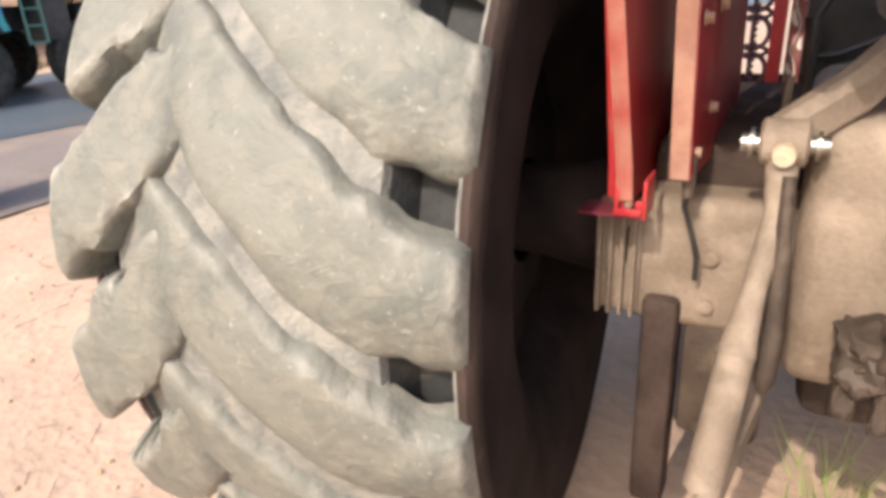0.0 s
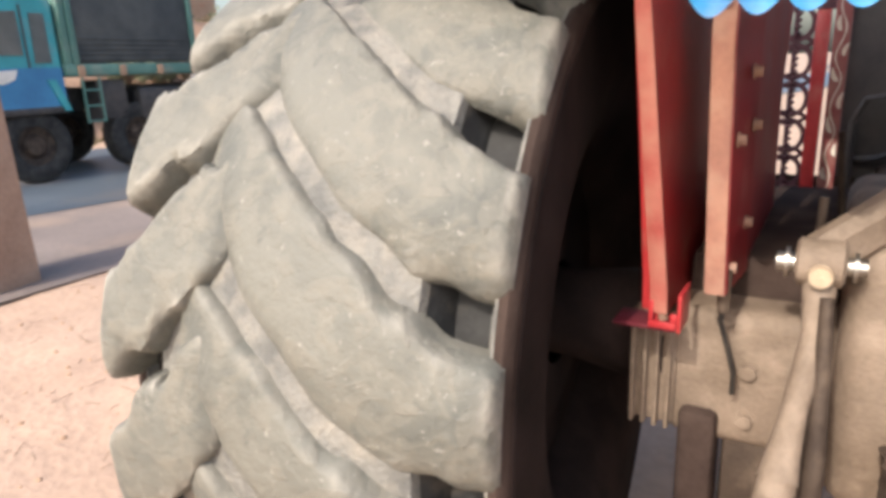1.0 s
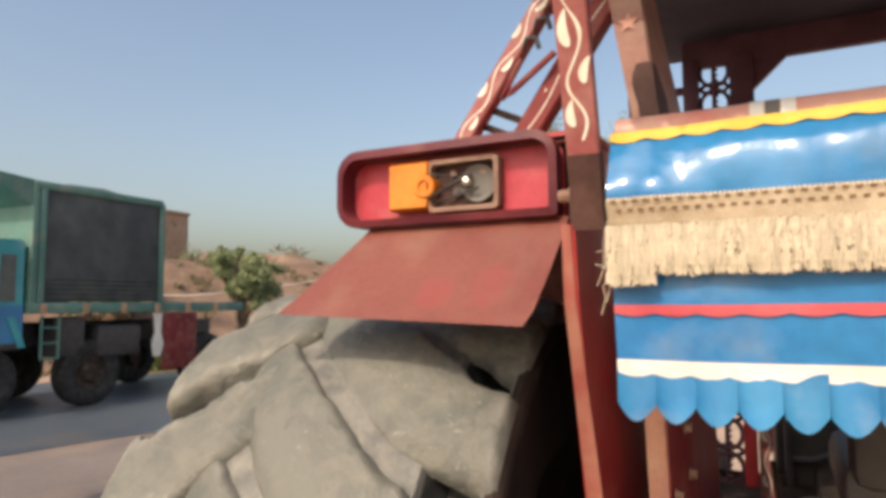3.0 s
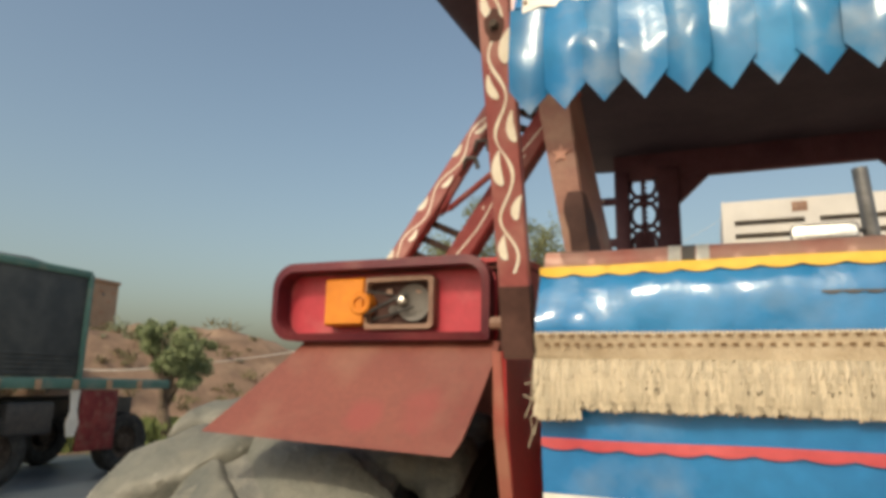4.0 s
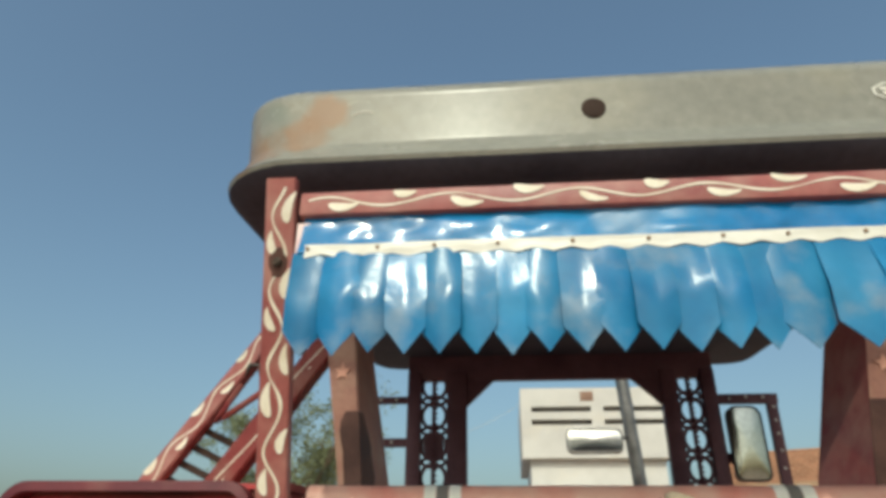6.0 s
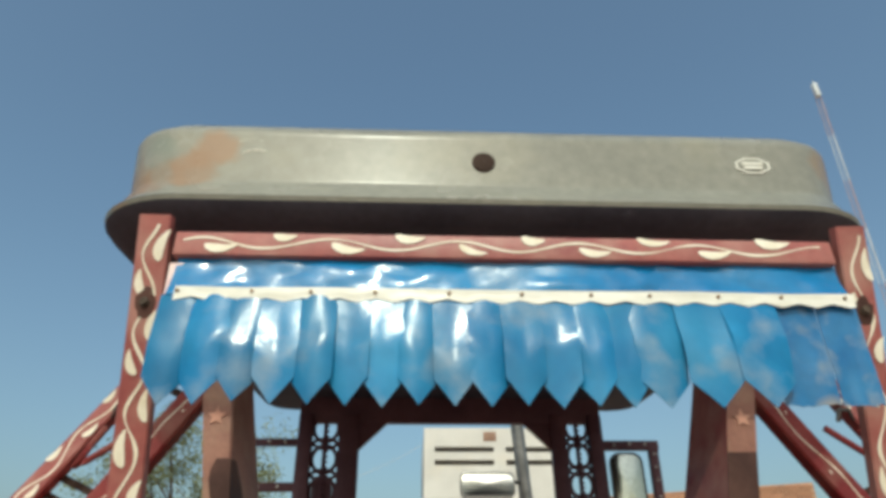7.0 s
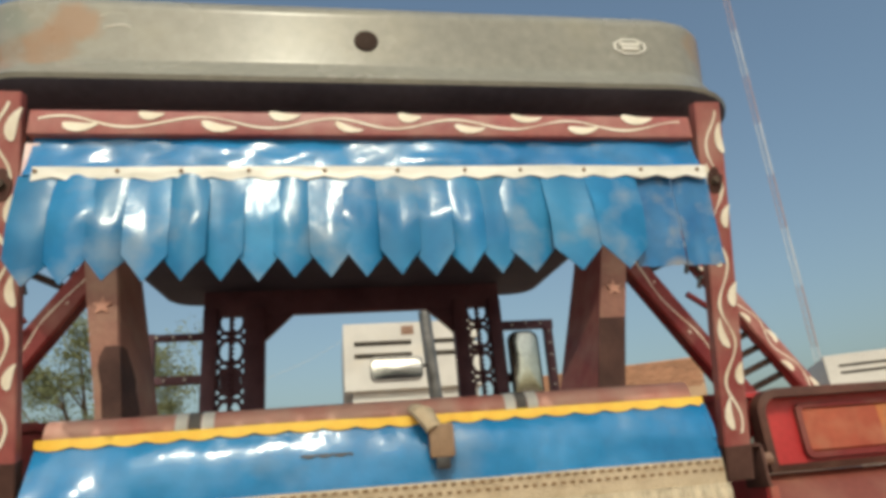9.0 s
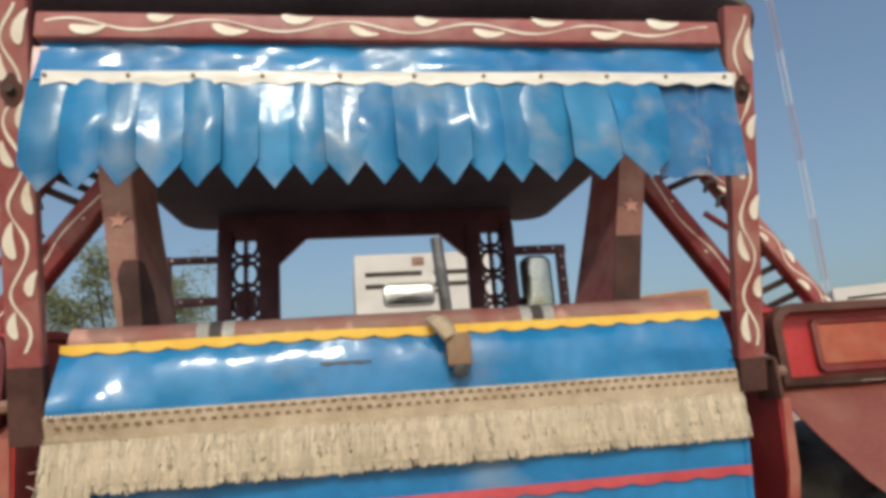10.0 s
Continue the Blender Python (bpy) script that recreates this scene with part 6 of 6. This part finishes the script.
part("wire", tube(bmesh.new(), [(-0.475, 1.54, 0.80), (-0.47, 1.545, 0.76), (-0.478, 1.55, 0.70), (-0.462, 1.56, 0.64), (-0.452, 1.565, 0.60), (-0.452, 1.57, 0.555)], 0.005, 6), M["wire"], tractor, "hanging black wire")
bm = bmesh.new()
tube(bm, [(-0.476, 1.54, 0.80), (-0.474, 1.545, 0.72)], [0.014, 0.010], 8)
part("wire_sleeve", bm, M["oily"], tractor, "taped wire end")
part("platform", new_box(-0.56, 0.56, 1.90, 3.0, 0.66, 0.70, 0.004), M["matt_dark"], tractor, "dark driver platform")
# boxes added to fill the dark, shaded space under the platform
part("platform_box", new_box(-0.56, -0.30, 1.70, 2.5, 0.44, 0.78, 0.02), M["matt_dark"], tractor, "dark box added for the shade under the platform")
part("platform_box", new_box(0.30, 0.56, 1.70, 2.5, 0.44, 0.78, 0.02), M["matt_dark"], tractor, "dark box added for the shade under the platform")
fp = part("front_post", new_box(-0.378, -0.336, 2.60, 2.64, 0.66, 1.34, 0.003), M["post_red"], tractor, "red front post with a cream painted vine")
vine("painted_vine", fp, (-0.357, 2.60, 0.75), (0, 0, 1), (1, 0, 0), (0, -1, 0), 0.56, 0.04, 4.0, 31, 1.2)
seat = part("driver_seat", new_box(-0.22, 0.22, 1.62, 2.0, 0.98, 1.08, 0.03), M["black"], tractor, "black driver seat")
part("seat_back", new_box(-0.21, 0.21, 1.55, 1.63, 1.05, 1.38, 0.03), M["black"], seat, "black seat back")
part("seat_mount", new_box(-0.12, 0.12, 1.7, 1.9, 0.84, 0.99, 0.01), M["oily"], seat)
bm = bmesh.new()
rg = []
for i in range(32):
    a = 2 * math.pi * i / 32
    rg.append([(math.cos(a) * (0.19 + 0.013 * math.cos(2 * math.pi * k / 8)), 2.27 + math.sin(a) * (0.19 + 0.013 * math.cos(2 * math.pi * k / 8)) * 0.8, 1.27 + 0.013 * math.sin(2 * math.pi * k / 8) + math.sin(a) * 0.1) for k in range(8)])
rings(bm, rg + [rg[0]], True, False)
tube(bm, [(-0.19, 2.27, 1.27), (0, 2.27, 1.25), (0.19, 2.27, 1.27)], 0.01, 6)
tube(bm, [(0, 2.27, 1.25), (0, 2.48, 0.92)], 0.018, 8)
bmesh.ops.remove_doubles(bm, verts=bm.verts, dist=1e-5)
part("steering_wheel", bm, M["black"], tractor, "black steering wheel")
for pts in ([(-0.16, 2.2, 0.86), (-0.17, 2.22, 1.12)], [(0.12, 2.2, 0.86), (0.15, 2.15, 1.05)], [(-0.30, 2.1, 0.68), (-0.33, 2.06, 0.98)], [(-0.345, 1.60, 0.80), (-0.342, 1.60, 0.92)]):
    part("lever", tube(bmesh.new(), pts, 0.007, 8), M["oily"], tractor, "dark control lever")
hood = part("hood", new_box(-0.26, 0.52, 3.06, 4.5, 0.75, 1.34, 0.06, seg=4), M["red"], tractor, "red engine hood")
part("engine", new_box(-0.22, 0.22, 2.4, 4.36, 0.26, 0.78, 0.03), M["oily"], tractor, "dark engine block")
part("dashboard", new_box(-0.345, 0.40, 3.0, 3.1, 0.50, 1.40, 0.03), M["black"], tractor, "black dashboard")
part("front_axle", new_box(-0.75, 0.75, 4.11, 4.23, 0.18, 0.28, 0.02), M["oily"], tractor, "dark front axle")
for sx in (-1, 1):
    c = (sx * 0.72, 4.17, 0.215)
    w = part("front_tyre", lathe(bmesh.new(), [(-0.07, 0.22), (-0.1, 0.28), (-0.1, 0.36), (-0.07, 0.395), (0, 0.40), (0.07, 0.395), (0.1, 0.36), (0.1, 0.28), (0.07, 0.22)], c, "x", 40, True), M["rubber_dark"], tractor, "ribbed front tyre")
    part("rim", lathe(bmesh.new(), [(-0.06, 0.225), (0.06, 0.225), (0.02, 0.15), (0.02, 0.0005)], c, "x", 32), M["red"], w)


# ---- blue vinyl valance hanging from the beam ----
valance = thing("valance", (0, 1.11, 1.985), "glossy blue vinyl valance with pointed tails and a white riveted band", "valance")


def band(x0, x1, z0, z1, y, scallop=0.0, pitch=0.1, n=90, thick=0.002, ripple=0.003, seed=0.0, lean=0.0):
    rows = []
    for zt in [k / 10 for k in range(11)]:
        row = []
        for i in range(n + 1):
            x = x0 + (x1 - x0) * i / n
            sc = scallop * abs(2 * ((x - x0) / pitch % 1) - 1)
            z = z1 + (z0 - sc - z1) * zt
            row.append((x, y + lean * (1 - zt) + ripple * wob(x * 9 + seed, zt * 1.6, seed) * (0.4 + zt) + ripple * 0.4 * wob(x * 27, zt * 4, seed), z + 0.002 * wob(x * 6, seed)))
        rows.append(row)
    return grid_sheet(bmesh.new(), rows, thick, (0, 1, 0))


part("top_strip", band(-0.497, 0.511, 1.925, 1.996, 1.098, 0, 0.1, 200, 0.002, 0.008, 1.3, 0.012), M["blue"], valance, "smooth blue upper strip")
wb = part("white_band", band(-0.485, 0.512, 1.921, 1.937, 1.0900, 0.0065, 0.052, 200, 0.0015, 0.0012, 2.1), M["white_vinyl"], valance, "white scalloped band")
for k in range(11):
    x = (-0.481, -0.376, -0.292, -0.200, -0.093, 0.013, 0.115, 0.202, 0.305, 0.40, 0.497)[k]
    part("rivet", lathe(bmesh.new(), [(0.002, 0.003), (-0.001, 0.0026), (-0.0015, 0.0003)], (x, 1.0885, 1.930), "y", 10), M["stitch"], wb)
part("end_strip", band(-0.5065, -0.487, 1.850, 1.984, 1.108, 0, 0.1, 8, 0.0015, 0.004, 5.0), M["pink_vinyl"], valance, "narrow pinkish white end strip")
TIPS = 17
for k in range(TIPS):
    xc = -0.474 + 0.0483 * k if k < 15 else (0.272, 0.345)[k - 15]
    w = 0.060 if k < 14 else (0.075, 0.078, 0.085)[k - 14]
    rows = []
    round_one = k in (0, 1, 2, 4, 7, 9, 12, 14)
    curl = (0.007, 0.0095, 0.008)[k % 3] if round_one else (0.0012, 0.002, 0.0006)[k % 3]
    ahead = 0.0 if round_one else 0.002
    lean = (0.010, 0.015, 0.017, 0.012, 0.016, 0.011, 0.018)[(k * 2) % 7]
    crease = (0.62, 0.50, 0.58, 0.7, 0.55)[k % 5]
    turn = (0.3, -0.35, 0.1, -0.2, 0.05, -0.3, 0.4)[(k * 3) % 7]
    for i in range(13):
        t = i / 12
        row = []
        for j in range(11):
            s = j / 10 - 0.5
            tip = 1.762 + 0.006 * wob(k * 1.7) + (abs(s) * 2) * 0.038
            z = 1.926 + (tip - 1.926) * t
            x = xc + s * w * (1 - 0.06 * t)
            y = 1.0955 - ahead - curl * (1 - (2 * s) ** 2) * (0.55 + 0.45 * t) + turn * s * 0.035 * t - lean * min(t, crease) / crease + 0.003 * max(0.0, t - crease) / (1 - crease) + 0.0012 * wob(x * 30, t * 3, k)
            row.append((x, y, z))
        rows.append(row)
    part("tail", grid_sheet(bmesh.new(), rows, 0.0015, (0, 1, 0)), M["blue_light"], valance)
for a, b, s in ((0.372, 0.452, 3.0), (0.454, 0.516, 7.0)):
    rows = [[(a + (b - a) * j / 10, 1.100 + 0.006 * t * wob(j * 0.3 + s, t * 2) + 0.004 * t, 1.934 + (1.772 + 0.006 * wob(j * 0.5, s) - 1.934) * t) for j in range(11)] for t in [i / 10 for i in range(11)]]
    part("tail", grid_sheet(bmesh.new(), rows, 0.0015, (0, 1, 0)), M["blue_flat"], valance, "flat dusty torn tail")


# ---- blue vinyl cover on the seat rail ----
cover = thing("seat_rail_cover", (0, 1.25, 1.19), "glossy blue vinyl cover with coloured bands and a straw fringe", "cover")
part("board", new_box(-0.49, 0.49, 1.278, 1.315, 1.25, 1.59, 0.008), M["wood"], cover, "wooden backing board")
part("top_roll", tube(bmesh.new(), [(0.004 + x * 0.1016, 1.306 + 0.002 * wob(x), 1.600 + 0.003 * wob(x * 0.7, 4)) for x in range(-5, 6)], 0.024, 16), M["red_vinyl"], cover, "red vinyl top roll")
for x in (-0.295, 0.214):
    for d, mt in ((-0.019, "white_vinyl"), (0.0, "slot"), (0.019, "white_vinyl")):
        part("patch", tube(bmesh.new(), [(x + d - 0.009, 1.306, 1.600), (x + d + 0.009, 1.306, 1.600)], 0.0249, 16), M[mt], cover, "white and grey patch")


def cover_y(x, z):
    bulge = 0.020 * math.exp(-((z - 1.60) / 0.038) ** 2)
    flare = 0.015 * math.exp(-((z - 1.497) / 0.030) ** 2) * min(1.0, max(0.0, (-0.36 - x) / 0.10)) * (0.75 + 0.6 * wob(x * 22, z * 14, 7.0))
    return 1.246 + bulge - flare + 0.008 * wob(x * 5, z * 9) + 0.004 * wob(x * 12, z * 13, 3.0) + 0.0008 * wob(x * 40, z * 30, 5.0) + 0.012 * max(0, (1.40 - z)) / 0.2


def cover_band(z0, z1, off, low=0.0, high=0.0, pitch=0.06, n=200, x0=-0.506, x1=0.518, flat=None):
    rows = []
    nt = max(5, int((z1 - z0) / 0.009))
    for t in [k / nt for k in range(nt + 1)]:
        row = []
        for i in range(n + 1):
            x = x0 + (x1 - x0) * i / n
            s = abs(math.sin(math.pi * (x - x0) / pitch))
            lo = z0 - low * s
            z = z1 + (lo - z1) * t + 0.003 * wob(x * 3, 8.0)
            row.append((x + 0.03 * max(0, 1.4 - z) * (-1 if x > 0 else 1) * abs(x) * 2, cover_y(x, z if flat is None else flat) - off, z))
        rows.append(row)
    return grid_sheet(bmesh.new(), rows, 0.0015, (0, 1, 0))


part("blue_sheet", cover_band(1.27, 1.588, 0.0), M["blue"], cover, "glossy blue vinyl sheet")
part("tear", cover_band(1.5415, 1.5435, 0.0018, 0.0030, 0, 0.023, 60, -0.138, -0.062), M["black"], cover, "dark ragged tear")
part("yellow_band", cover_band(1.582, 1.593, 0.005, 0.0048, 0, 0.05, 240, -0.506, 0.518, 1.583), M["yellow_vinyl"], cover, "yellow scalloped band")
part("red_band", cover_band(1.336, 1.347, 0.004, 0.0045, 0, 0.055), M["red_band"], cover, "red scalloped band")
part("white_band", cover_band(1.254, 1.272, 0.004, 0.005, 0, 0.048), M["white_vinyl"], cover, "white band")
for k in range(20):
    x0 = -0.503 + 0.0508 * k
    rows = []
    for t in [i / 8 for i in range(9)]:
        row = []
        for j in range(9):
            s = j / 8
            z = 1.262 - t * (0.05 + 0.022 * math.sin(math.pi * s))
            row.append((x0 + 0.0526 * s, cover_y(x0, 1.25) - 0.002 - 0.010 * math.sin(math.pi * s) * t - 0.006 * t * s, z))
        rows.append(row)
    part("scallop", grid_sheet(bmesh.new(), rows, 0.0015, (0, 1, 0)), M["blue_light"], cover)
part("edge_roll", tube(bmesh.new(), [(0.515 - 0.03 * max(0, 1.4 - z), cover_y(0.515, z) + 0.003, z) for z in [1.585 - 0.02 * k for k in range(16)]], 0.0065, 10), M["blue"], cover, "rolled blue edge")
tape = part("fringe_tape", cover_band(1.452, 1.492, 0.007, 0, 0, 0.06), M["tape"], cover, "woven straw fringe tape")
for zz in (1.4765, 1.4885):
    for k in range(70):
        x = -0.496 + k * 0.0145 + (0.007 if zz < 1.48 else 0)
        y = cover_y(x, zz) - 0.0082
        part("stitch", new_box(x - 0.0035, x + 0.0035, y - 0.001, y + 0.001, zz - 0.0018, zz + 0.0018), M["stitch"], tape, smooth=False)
bm = bmesh.new()
for k in range(180):
    x = -0.502 + k * 1.016 / 179
    bmesh.ops.create_icosphere(bm, subdivisions=1, radius=0.0032, matrix=Matrix.Translation((x, cover_y(x, 1.49) - 0.0072, 1.4915)) @ Matrix.Diagonal((0.8, 0.5, 1, 1)))
part("beaded_edge", bm, M["strand"], tape, "pale beaded edge of the tape")
rng = random.Random(4)
STRANDS = []
for v in range(8):
    bm = bmesh.new()
    L = 0.069 + 0.002 * rng.random()
    for q in range(3):
        dx = (q - 1) * 0.0022
        pts = [(dx + 0.0013 * wob(i * 0.8, v, q), -0.003 - 0.002 * wob(i * 0.6, v + 9, q) - 0.0005 * i, -L * (0.96 + 0.04 * rng.random()) * i / 5) for i in range(6)]
        tube(bm, pts, [0.0017, 0.0019, 0.0018, 0.0017, 0.0016, 0.0013], 4)
    STRANDS.append(finish(bm, True, 80))
for k in range(250):
    x = -0.503 + 1.018 * k / 249
    link("tassel", STRANDS[rng.randrange(8)], M["strand"], tape, "", Matrix.Translation((x, cover_y(x, 1.46) - 0.006, 1.456)) @ Matrix.Rotation(rng.uniform(-0.028, 0.028), 4, 'Y') @ Matrix.Diagonal((1.7, 1.3, rng.uniform(0.97, 1.03) * (1.2 if k < 14 else 1), 1)))
bm = bmesh.new()
for k in range(9):
    z = 1.50 - k * 0.012
    pts = [(-0.497 - 0.012 * rng.random() - 0.004 * i * rng.random(), 1.243 - 0.004 * rng.random(), z - i * 0.011 * (0.5 + rng.random())) for i in range(6)]
    tube(bm, pts, 0.0009, 4)
part("loose_threads", bm, M["strand"], tape, "loose frayed threads")
strap = thing("strap", (0.06, 1.235, 1.52), "brown leather strap end folded over the blue cover", "strap")
part("loop", tube(bmesh.new(), [(0.036, 1.262, 1.603), (0.046, 1.240, 1.593), (0.060, 1.229, 1.566)], [0.014, 0.021, 0.018], 12, squash=0.6), M["tape"], strap, "tan folded loop")
part("buckle_block", new_box(0.050, 0.088, 1.222, 1.240, 1.526, 1.575, 0.004), M["wood"], strap, "brown block end")
part("clip", new_box(0.058, 0.080, 1.2245, 1.236, 1.510, 1.530, 0.003), M["black"], strap, "dark clip")

# the wheels' radius sets how high the whole machine stands
LIFT = 0.19
for ob in (tractor, valance, cover, strap):
    ob.location.z += LIFT
